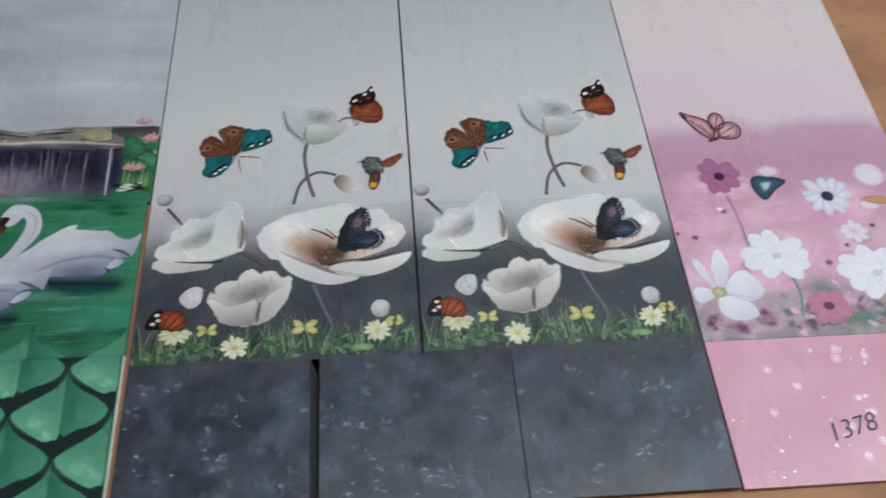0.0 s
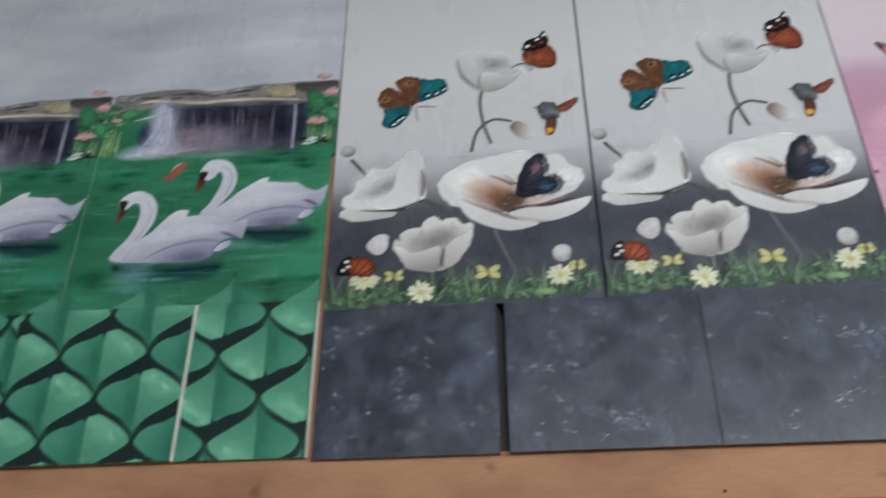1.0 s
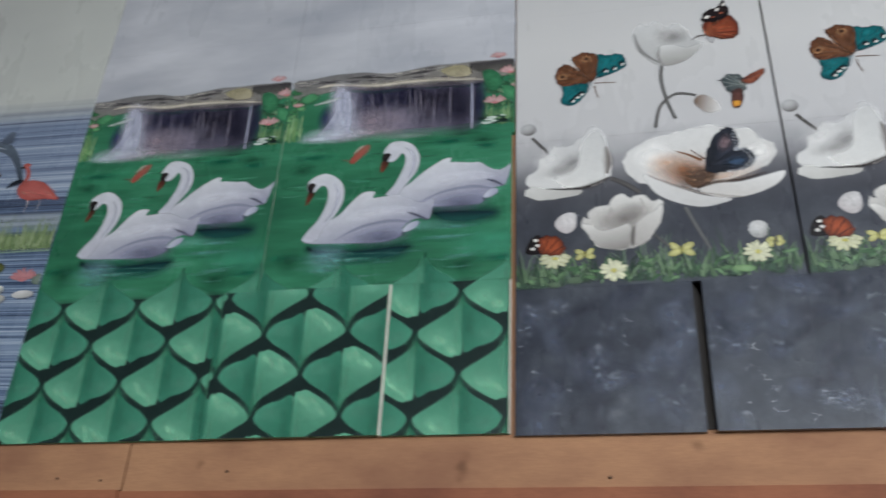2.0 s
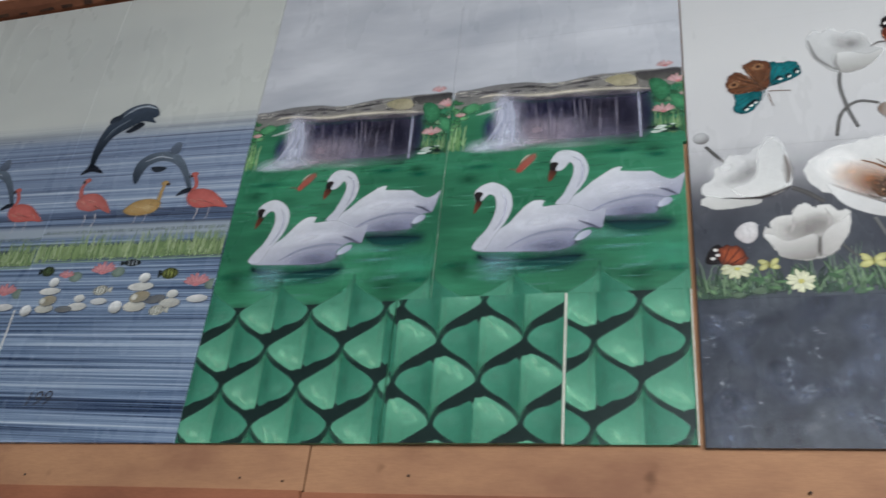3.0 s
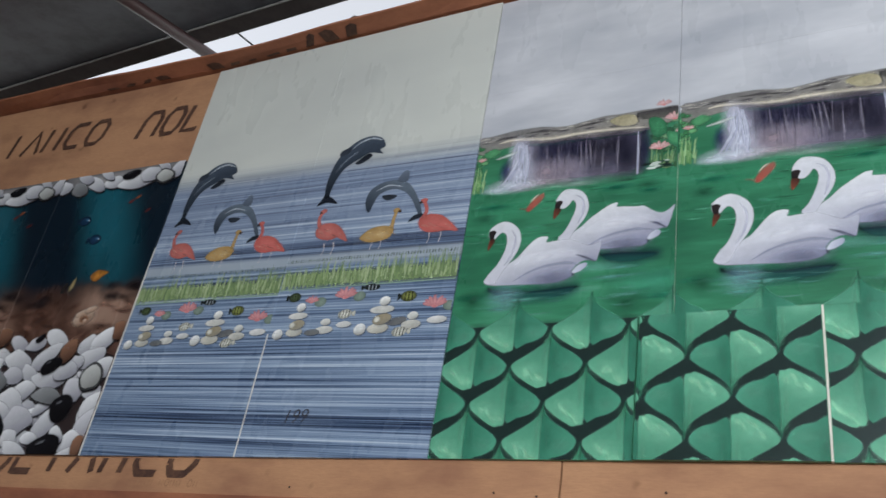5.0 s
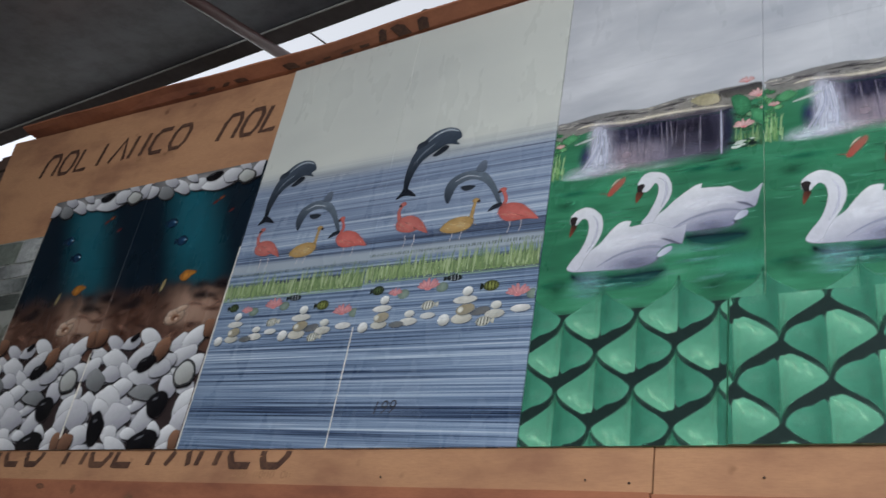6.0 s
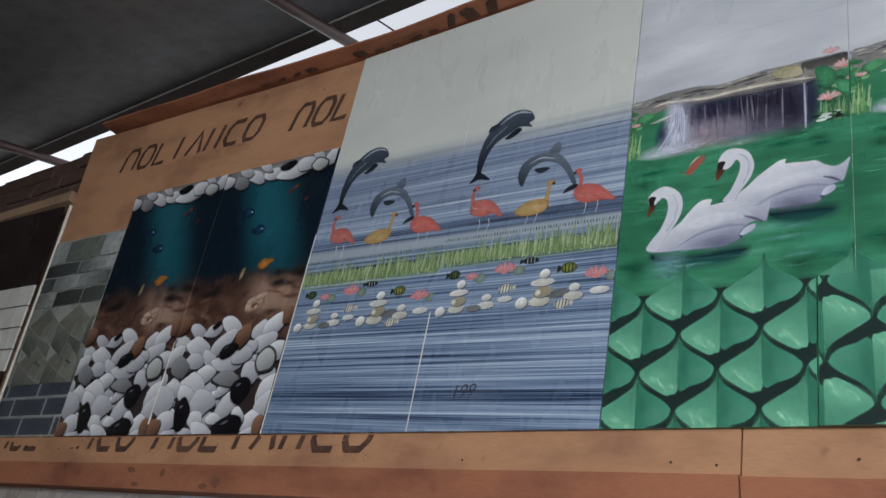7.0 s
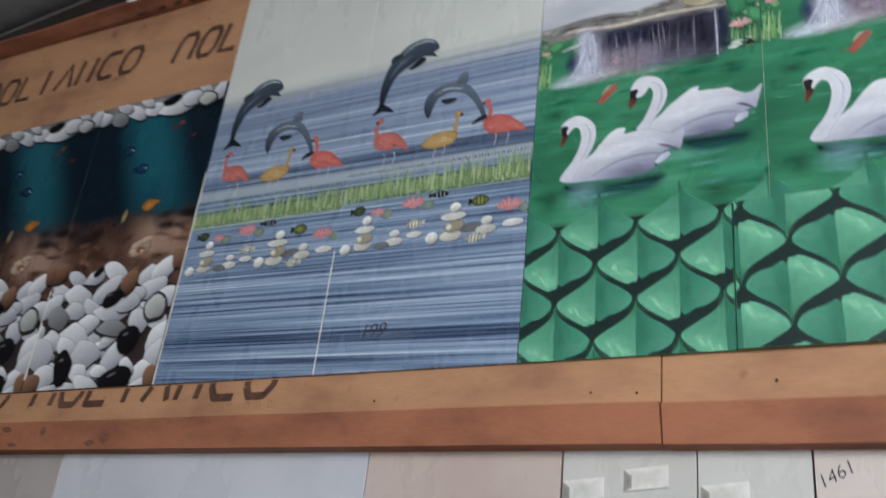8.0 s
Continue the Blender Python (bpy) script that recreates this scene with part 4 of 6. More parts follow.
# ---- prints on the lake tiles ----
def leaf_scales(k, flip=False, x0=0.0, tip=320.0, rows=6, cols=5, ground=True):
    """Pointed leaves in staggered rows, each in two halves with a crease; dark bands between the rows."""
    left = [(0, 0), (-4, -12), (-12, -24), (-29, -37), (-52, -51), (-69, -62), (-73, -69), (-68, -80), (-50, -95), (-32, -107), (-17, -114), (-9, -111), (2, -101)]
    right = [(0, 0), (3, -10), (11, -21), (26, -34), (46, -46), (61, -58), (67, -67), (63, -79), (53, -88), (40, -94), (26, -97), (2, -101)]
    s = -1 if flip else 1
    if ground:
        k.piece().fill([(-90, -10), (x0 + 151 * cols, -10), (x0 + 151 * cols, 275), (-90, 275)], "1b2827", "1f2c2a", smooth=False)
    k.mottle = 0.22
    for j in range(rows):
        for i in range(cols):
            cx, cv = x0 + 149.2 * i + (74.6 if j % 2 else 0.0), tip - 73.4 * j
            rnd = random.Random(i * 7 + j)

            def at(pts):
                return [(cx + s * a, cv + s * b) for a, b in pts]

            k.piece().shape(at(left), "35705a", "5b977c", (-s * 0.35, -s), 3.0, 3)
            k.shape(at(right), "2a6450", "45836c", (s, -s * 0.25), 3.0, 3)
            for a, b, rx, rv, c, al in ((-38, -80, 34, 22, "70a98e", 0.6), (-14, -98, 20, 16, "78b092", 0.5), (40, -76, 26, 18, "548a74", 0.5), (12, -60, 12, 42, "2b5f4c", 0.5), (-8, -50, 8, 46, "55886f", 0.5), (-2, -18, 12, 18, "33694f", 0.5)):
                x, v = at([(a, b)])[0]
                k.glow(x, v, rx, rv, c, 0.0, al)
            for g in range(5):
                x, v = at([(-46 + 9 * g + rnd.uniform(-3, 3), -82 - 4.5 * g + rnd.uniform(-7, 7))])[0]
                k.glow(x, v, rnd.uniform(8, 13), rnd.uniform(3, 5), rnd.choice(("8abf9c", "9acaa6")), -55, 0.55)


def white_bird(k, body, neck, mask, beak, plume, slit, flank):
    """A plain white bird shape: body, curved neck, dark mask and beak, a loose plume under the tail."""
    k.mottle = 0.2
    k.piece().shape(body, "cacacf", "7f8096", (0.35, -1), 3.0, 4)
    (x, v), w = flank, 78
    k.glow(x, v, w, 20, "74768a", 4, 0.9).glow(x + 8, v - 12, w * 0.8, 16, "54576a", 2, 0.9)
    k.glow(x - 20, v + 42, w, 20, "c2c2c7", 8, 0.6).glow(x + 40, v + 44, 40, 14, "bfbfc5", -4, 0.5)
    k.line([(x - 76, v - 8), (x - 30, v + 16), (x + 30, v + 24), (x + 70, v + 14)], [1, 9, 12, 2], "7e8092", n=5, soft=True)
    k.line(slit, [3, 11, 4], "35364a", n=4, soft=True)
    k.shape(plume, "b9bac6", "9496aa", (1, -0.4), 2.0, 4)
    k.line([plume[0], (plume[0][0] + 4, plume[0][1] - 8)], [8, 3], "1d2430", n=3, soft=True)
    k.shape(neck, "c6c6cc", "b2b2bc", (0.4, -1), 2.5, 4)
    mid = [((neck[i][0] + neck[-3 - i][0]) / 2 + 5, (neck[i][1] + neck[-3 - i][1]) / 2 - 2) for i in range(1, 6)]
    k.line(mid, [3, 8, 8, 6, 2], "a6a6b4", n=4, soft=True)
    k.shape(mask, "2b2526", "1c191b", (0, -1), 1.2, 3)
    k.shape(beak, "33211e", "6e3d2e", (-1, -1), 1.6, 3)


def lake_birds():
    k = Ink()
    k.mottle = 0.18
    white_bird(k, [(231, 444), (250, 461), (266, 473), (281, 488), (297, 500), (313, 511), (324, 517), (336, 518), (335, 509), (351, 507), (372, 504), (389, 503), (405, 491), (422, 483), (436, 488), (448, 498), (444, 480), (440, 463), (434, 449), (421, 447), (404, 437), (399, 422), (391, 414), (360, 414), (326, 414), (303, 416), (266, 428), (244, 437)],
               [(218, 448), (231, 466), (242, 490), (249, 512), (249, 529), (242, 538), (234, 527), (224, 520), (211, 524), (206, 541), (213, 557), (224, 566), (244, 565), (262, 555), (273, 537), (277, 517), (273, 497), (264, 481), (252, 464), (238, 443)],
               [(205, 537), (214, 541), (221, 537), (218, 529), (214, 519), (206, 519)], [(204, 522), (219, 520), (214, 507), (204, 497)],
               [(397, 427), (406, 442), (421, 444), (421, 434), (407, 426)], [(401, 465), (417, 459), (432, 449)], (349, 428))
    white_bird(k, [(69, 367), (82, 356), (137, 352), (208, 349), (245, 355), (259, 368), (253, 373), (266, 388), (283, 393), (300, 389), (305, 405), (309, 432), (292, 427), (278, 428), (259, 438), (240, 445), (216, 445), (195, 444), (197, 456), (180, 458), (167, 451), (157, 441), (147, 429), (135, 414), (121, 404), (104, 395), (88, 382)],
               [(69, 363), (76, 381), (93, 403), (104, 429), (108, 453), (104, 472), (95, 479), (86, 473), (80, 466), (69, 466), (64, 478), (67, 491), (79, 501), (97, 506), (116, 498), (132, 481), (138, 461), (137, 440), (129, 419), (118, 402), (106, 384), (92, 359)],
               [(64, 482), (73, 487), (81, 482), (78, 474), (77, 464), (70, 461)], [(68, 464), (81, 463), (74, 447), (66, 438)],
               [(254, 368), (264, 383), (281, 388), (282, 379), (268, 369)], [(260, 408), (280, 399), (299, 389)], (208, 368))
    k.piece().shape([(141, 528), (150, 546), (163, 559), (175, 566), (179, 557), (171, 544), (158, 531), (149, 523)], "96493f", "84584c", (1, 1), 4.0, 4)
    k.line([(148, 546), (158, 558), (167, 564)], [1, 6, 2], "c9b8ac", n=4, soft=True)
    k.line([(125, 534), (135, 532), (146, 528)], [1, 4, 3], "7a4a40", n=3, soft=True)
    return k


def cascade():
    k = Ink()
    k.mottle = 0.5
    rnd = random.Random(41)
    k.shape([(111, 710), (176, 697), (252, 697), (364, 691), (386, 685), (385, 624), (375, 589), (316, 583), (243, 585), (168, 590), (131, 596), (108, 655)], "434256", "666272", (0, -1), 26.0, 4)
    for (x, v), rx, rv, c, al in (((203, 674), 84, 36, "18182c", 1.0), ((167, 676), 44, 34, "212136", 0.9), ((244, 667), 40, 42, "1e1d30", 0.9), ((307, 662), 64, 54, "1b1824", 1.0), ((346, 631), 54, 80, "1c1b2a", 1.0),
                                  ((287, 624), 36, 50, "302b34", 0.8), ((383, 646), 20, 80, "232739", 1.0), ((90, 636), 28, 46, "1d2247", 1.0), ((176, 621), 62, 40, "8d7f88", 0.85), ((226, 619), 50, 40, "857a86", 0.7), ((168, 593), 80, 18, "95898f", 0.8), ((134, 667), 26, 60, "8c8998", 0.8)):
        k.glow(x, v, rx, rv, c, 0, al)
    k.step = 0.000001
    for _ in range(48):
        x = rnd.uniform(122, 388)
        top = 700 - 0.045 * (x - 104) + rnd.uniform(-16, 0)
        bot = top - rnd.choice((30, 50, 80, 105)) * rnd.uniform(0.7, 1.05)
        k.line([(x, top), (x + rnd.uniform(-2, 2), (top + bot) / 2), (x + rnd.uniform(-3, 3), bot)], [rnd.uniform(1, 3), rnd.uniform(1.5, 3.2), 0.8], rnd.choice(("6b6676", "59546a", "443f52", "2a2738", "211f2e", "7f7a88")), n=3, soft=True)
    k.step = 0.000002
    for (x, v), rx, rv, c in (((200, 678), 66, 24, "191930"), ((253, 671), 30, 24, "1d1c2e"), ((312, 667), 54, 34, "1b1824"), ((354, 628), 34, 62, "1c1b2a"), ((386, 641), 14, 60, "20243a")):
        k.glow(x, v, rx, rv, c, 0, 0.75)
    for a, b in (((246, 690), (258, 587)), ((258, 695), (264, 597)), ((266, 691), (275, 619)), ((328, 689), (330, 588)), ((197, 687), (207, 594)), ((297, 660), (298, 591)), ((171, 690), (176, 639))):
        k.line([a, ((a[0] + b[0]) / 2, (a[1] + b[1]) / 2), b], [2, 7, 2], "716c79", soft=True)
    k.line([(369, 689), (371, 633), (372, 581)], [4, 8, 6], "a6a8b8", soft=True)
    for (x, v), rx, rv, c, al in (((105, 694), 28, 40, "aeaebc", 0.95), ((110, 655), 32, 62, "acadbc", 0.95), ((114, 622), 46, 46, "b0b2c0", 0.95), ((103, 596), 76, 24, "b8bcc8", 0.95), ((72, 589), 50, 12, "b4bac4", 0.8), ((136, 590), 50, 16, "a5a3ac", 0.7), ((102, 674), 12, 40, "b2b3c0", 0.7)):
        k.glow(x, v, rx, rv, c, 0, al)
    for _ in range(14):
        a = rnd.uniform(0, 1)
        k.line([(104 + 20 * a, 700), (104 + 26 * a + rnd.uniform(-4, 4), 652), (80 + 60 * a + rnd.uniform(-10, 10), 596 + rnd.uniform(0, 14))], [3, rnd.uniform(5, 10), 7], rnd.choice(("a0a2b2", "aaacba", "9698aa", "b2b4c0")), n=4, soft=True)
    k.glow(*(81, 637), 17, 34, "1d2247", 0, 0.95)
    k.line([(54, 673), (81, 679), (106, 686)], [4, 14, 6], "a3aaa6", n=4, soft=True)
    for (x, v), rx, rv, c in (((195, 579), 90, 12, "54866c"), ((305, 576), 70, 12, "3a6e54"), ((244, 578), 60, 9, "7d8f88")):
        k.glow(x, v, rx, rv, c, -2, 0.8)
    return k


def far_ridge():
    k = Ink()
    k.mottle = 0.6
    rnd = random.Random(43)
    k.shape([(6, 737), (35, 741), (88, 747), (115, 747), (155, 745), (196, 736), (221, 736), (259, 741), (296, 745), (334, 743), (371, 744), (407, 742), (449, 739), (452, 709), (388, 688), (303, 689), (202, 696), (110, 704), (57, 698), (12, 681)], "6e6c6c", "827d76", (0.1, -1), 4.0, 4)
    for _ in range(46):
        x = rnd.uniform(4, 440)
        k.oval(x, 738 - abs(rnd.gauss(0, 10)), rnd.uniform(10, 34), rnd.uniform(1.5, 4), rnd.choice(("8a8785", "5a575a", "8f8b86", "4c494d", "9a958e")), turn=rnd.uniform(-4, 6), n=9, rings=2, soft=0.7)
    for p in ([(45, 726), (67, 729), (99, 727)], [(117, 734), (157, 732), (210, 724)], [(229, 726), (267, 730), (298, 732)], [(308, 713), (338, 706), (369, 708)]):
        k.line(p, [2, 11, 2], "2f2b30", n=5, soft=True)
    k.shape([(306, 728), (325, 738), (354, 737), (368, 723), (362, 709), (330, 710)], "8f886c", "a29982", (0.3, -1), 5.0, 4)
    k.line([(56, 717), (93, 720), (174, 708), (251, 709), (326, 704), (390, 696)], [4, 15, 17, 16, 16, 9], "c6bdad", "aba294", n=8, soft=True)
    k.line([(108, 710), (176, 697), (252, 699), (364, 691)], [2, 6, 6, 2], "8d8378", n=6, soft=True)
    k.shape([(364, 739), (407, 740), (449, 739), (452, 715), (412, 714), (376, 719)], "3c3a3c", "55524e", (0, -1), 6.0, 4)
    k.line([(368, 738), (366, 726), (370, 711)], [3, 7, 3], "2e2c2c", n=4, soft=True)
    return k


def lotus(k, x, v, r, seed=0, c="c9a6a4", rim="a07678"):
    rnd = random.Random(seed)
    for a in (160, 20, 140, 40, 120, 60, 95):
        ca, sa = math.cos(radians(a)), math.sin(radians(a))
        k.oval(x + ca * r * 0.5, v + sa * r * 0.36, r * 0.55, r * 0.17, c, rim, turn=math.degrees(math.atan2(sa * 0.72, ca)) + rnd.uniform(-5, 5), n=9, rings=2)
    k.oval(x, v - r * 0.05, r * 0.3, r * 0.14, "b0656a", "c98a8c", n=8, rings=2)


def lotus_bank():
    k = Ink()
    k.mottle = 0.7
    rnd = random.Random(47)
    for _ in range(46):
        k.oval(rnd.uniform(400, 455), rnd.uniform(590, 722), rnd.uniform(6, 16), rnd.uniform(4, 9), rnd.choice(("3f6b4c", "2d5139", "557a58", "27442f", "6d8a6a")), rnd.choice(("294834", "3c654a")), n=9, rings=2, soft=0.45)
        k.oval(rnd.uniform(0, 30), rnd.uniform(590, 712), rnd.uniform(5, 14), rnd.uniform(4, 9), rnd.choice(("4c8258", "3a6a48", "679a6c")), "2d5c3c", n=9, rings=2, soft=0.45)
    k.fill([(388, 710), (399, 721), (422, 708), (430, 680), (415, 663), (400, 672)], "3c7a55", "2a5a40", n=3)
    k.fill([(426, 678), (449, 670), (463, 650), (453, 638), (434, 647)], "4a8a60", "2f6447", n=3)
    k.fill([(17, 689), (45, 708), (68, 692), (40, 674)], "4f8a60", "37694a", n=3, soft=0.3)
    tuft(k, 398, 456, 584, 634, 40, ("6d8a5e", "587a52", "7b9670", "3c5f42"), 48, 5, 3.0)
    tuft(k, 0, 34, 585, 650, 24, ("6f9160", "587f50", "86a377"), 49, 6, 3.0)
    for i, (x, v, r) in enumerate(((420, 748, 17), (443, 708, 22), (414, 638, 22), (20, 674, 12), (458, 672, 14))):
        lotus(k, x, v, r, i)
    for _ in range(14):
        k.oval(rnd.uniform(386, 440), rnd.uniform(588, 606), rnd.uniform(5, 12), rnd.uniform(2, 4), rnd.choice(("1c2824", "b6c0b8", "2f4a3c")), n=8, rings=1)
    return k


def water_touches():
    k = Ink()
    rnd = random.Random(53)
    for _ in range(70):
        x, v = rnd.uniform(5, 420), rnd.uniform(420, 585)
        k.line([(x, v), (x + 18, v - 2), (x + rnd.uniform(24, 60), v - 1)], [0.4, rnd.uniform(2, 7), 0.4], rnd.choice(("24593f", "3f8468", "2b6348", "508f74")), n=3, soft=True)
    for x, v, w in ((70, 545, 50), (330, 556, 44), (40, 330, 46), (430, 305, 50), (400, 540, 30)):
        k.oval(x, v, w, 10, "124f3b", "17604a", soft=0.8)
    rnd = random.Random(31)
    for pts in ([(79, 349), (163, 342), (258, 346), (271, 333), (242, 314), (169, 310), (107, 320)], [(306, 410), (394, 407), (423, 400), (416, 383), (364, 374), (318, 384)]):
        k.shape(pts, "10232c", "1a4440", (0, -1), 18.0, 4)
    k.glow(*(118, 325), 44, 40, "6a8f98", 0, 0.7).glow(*(296, 378), 60, 14, "5f9488", 0, 0.6).glow(*(412, 335), 90, 40, "3f8f74", 0, 0.6).glow(*(127, 537), 90, 26, "2f7a58", 0, 0.6)
    for x, v, w in ((150, 318, 70), (110, 300, 40), (350, 372, 50), (330, 352, 60)):
        k.oval(x, v, w, 6, "4f7f78", "3a7a66", soft=0.9)
    for pts in ([(17, 528), (59, 535), (86, 514), (63, 500), (22, 508)], [(311, 311), (359, 318), (415, 322), (395, 280), (361, 263), (330, 282)], [(20, 347), (71, 355), (88, 314), (48, 288), (20, 310)], [(350, 560), (400, 572), (440, 556), (410, 540), (366, 544)]):
        k.fill(pts, "1c4a35", "205a42", n=4, soft=0.95)
    for _ in range(40):
        x, v = rnd.uniform(40, 380), rnd.gauss(318, 14)
        k.line([(x, v), (x + 20, v - 1.5), (x + rnd.uniform(30, 70), v)], [0.4, rnd.uniform(1.5, 4), 0.4], rnd.choice(("4f8078", "3a7262", "63908a", "2d6a56")), n=3, soft=True)
    return k


fringe = Ink()
for i in range(-1, 4):
    fringe.piece().oval(74.6 + 149.2 * i, 256, 40, 18, "1f3430", soft=0.9)
leaf_scales(fringe, rows=1, cols=4, ground=False, tip=319.0)
LAKE = [(water_touches(), "water_print"), (far_ridge(), "ridge_print"), (cascade(), "waterfall_print"), (lotus_bank(), "lotus_print"), (lake_birds(), "bird_print")]
for dx, only in ((-0.0055, (0, 1, 2)), (0.4455, (3, 4, 5))):
    under = 0.0
    for art, name in [*LAKE, (fringe, "leaf_scale_print")]:
        lake.ink(art, name, dx, 0.0, only, base=under)
        under += art.depth
scales = Ink()
leaf_scales(scales, rows=6, x0=-149.2, cols=5, tip=320.0)
lake.ink(scales, "leaf_scale_print", -0.0055, 0.0, (6,))
turned = Ink()
leaf_scales(turned, True, x0=-257.1, tip=258.0, rows=6, cols=6)
lake.ink(turned, "leaf_scale_print", 0.352, 0.0, (7,))
lake.ink(scales, "leaf_scale_print", 0.4390, -0.006, (8,))


# ---- prints on the streaked tiles ----
def leapers():
    k = Ink()
    k.mottle = 0.35
    k.piece().shape([(58, 648), (51, 635), (40, 617), (63, 624), (76, 623), (101, 617), (80, 638)], "1f232c", "181b22", (0, -1), 2.0, 3)
    k.piece().shape([(199, 747), (189, 761), (202, 770), (190, 794), (166, 807), (141, 809), (114, 801), (90, 782), (69, 754), (57, 718), (53, 676), (58, 641), (69, 639), (74, 670), (88, 708), (108, 729), (135, 743), (162, 756)], "3d4653", "161a21", (0.2, -1), 2.5, 4)
    k.line([(101, 775), (128, 795), (160, 801), (189, 790)], [2, 9, 12, 4], "99a0a8", n=5, soft=True)
    k.line([(73, 714), (93, 743), (124, 766)], [3, 8, 6], "6c7582", n=5, soft=True)
    k.piece().shape([(71, 761), (75, 778), (101, 783), (99, 768)], "262b34", "2f343e", (0, -1), 1.5, 3)
    k.piece().shape([(156, 755), (136, 742), (123, 730), (138, 726), (160, 736), (170, 748)], "1d2027", "262a32", (0, -1), 2.0, 3)
    k.piece().shape([(192, 581), (181, 607), (186, 638), (207, 655), (234, 661), (264, 659), (292, 644), (314, 616), (332, 582), (343, 551), (334, 551), (313, 589), (291, 617), (265, 632), (237, 634), (215, 623), (206, 603), (200, 581)], "59636f", "262d38", (-0.5, -1), 3.0, 4)
    k.line([(206, 637), (238, 648), (274, 639)], [2, 8, 3], "a2a9b3", n=5, soft=True)
    k.piece().shape([(258, 658), (271, 682), (285, 680), (286, 652)], "5a6371", "4a5260", (0, -1), 2.0, 3)
    k.piece().shape([(224, 620), (245, 621), (266, 615), (253, 606), (235, 607)], "23272e", "2d323a", (0, -1), 2.0, 3)
    k.piece().shape([(344, 555), (322, 554), (308, 537), (326, 541), (339, 545)], "20242b", "272b33", (0, -1), 2.0, 3)
    return k


def waders():
    k = Ink()
    k.mottle = 0.4
    rnd = random.Random(59)
    for body, neck, c, rim, lit, feet in (
            ([(54, 545), (69, 564), (107, 563), (138, 540), (160, 503), (133, 519), (102, 514), (66, 524)], [(66, 556), (59, 580), (68, 600)], "aa635d", "96544f", "b87a70", (92, 118)),
            ([(184, 510), (212, 534), (254, 537), (279, 524), (271, 502), (244, 494), (210, 495)], [(268, 522), (270, 550), (273, 574)], "a5875c", "8f744a", "b59e74", (222, 246)),
            ([(332, 536), (356, 554), (396, 545), (425, 519), (443, 497), (412, 501), (370, 501), (345, 512)], [(342, 536), (352, 562), (341, 590)], "b0605a", "9b504b", "bb776c", (368, 396))):
        k.piece()
        for x in feet:
            k.line([(x, 508), (x + 3, 492), (x - 1, 474)], [2.5, 1.6, 1.2], "bdb3b3")
        k.line(neck, [13, 9, 8], c, rim)
        k.oval(neck[-1][0], neck[-1][1], 10, 7, c, rim)
        k.fill(body, c, rim, n=4, soft=0.12)
        for _ in range(12):
            x, v = sum(p[0] for p in body) / len(body) + rnd.uniform(-34, 38), sum(p[1] for p in body) / len(body) + rnd.uniform(-10, 14)
            k.line([(x - 10, v + 4), (x, v), (x + 12, v - 6)], [0.5, 4, 0.5], rnd.choice((lit, rim, lit)), n=3, soft=True)
        k.oval(neck[-1][0] + (9 if c[0:2] == "a5" else -8), neck[-1][1] - 4, 5, 4, "3a2c28")
    return k


def reeds():
    k = Ink()
    rnd = random.Random(61)
    for i in range(40):
        x = i * 11.6 + rnd.uniform(-3, 3)
        k.oval(x, 416 - 0.03 * x, 18, 24, rnd.choice(("74865a", "687c52", "84946a")), "66775a", n=9, rings=2, soft=0.4)
    tuft(k, 0, 456, 386, 450, 240, ("76895e", "83946a", "697d55", "8f9e77", "9aa684", "5d714e"), 62, 6, 3.0)
    for i in range(62):
        x = 2 + i * 7.4
        k.line([(x, 462 - 0.03 * x), (x + rnd.uniform(-2, 3), 470 - 0.03 * x)], [3.5, 2.5], rnd.choice(("5b6560", "76807a", "48524f")), n=2)
    k.line([(0, 391), (228, 386), (456, 381)], [3, 3, 3], "7f9488", n=3)
    return k


def stone(k, x, v, rx, rv, c="c6c4bd", rim="8d8b86", turn=0.0):
    k.piece().oval(x + 3, v - 3, rx * 1.05, rv, "2c3340", "46536a", turn=turn, n=10, rings=2, soft=0.3)
    k.oval(x, v, rx, rv, c, c, turn=turn, n=12, rings=3, light=(0.3, -1, "77756f"))


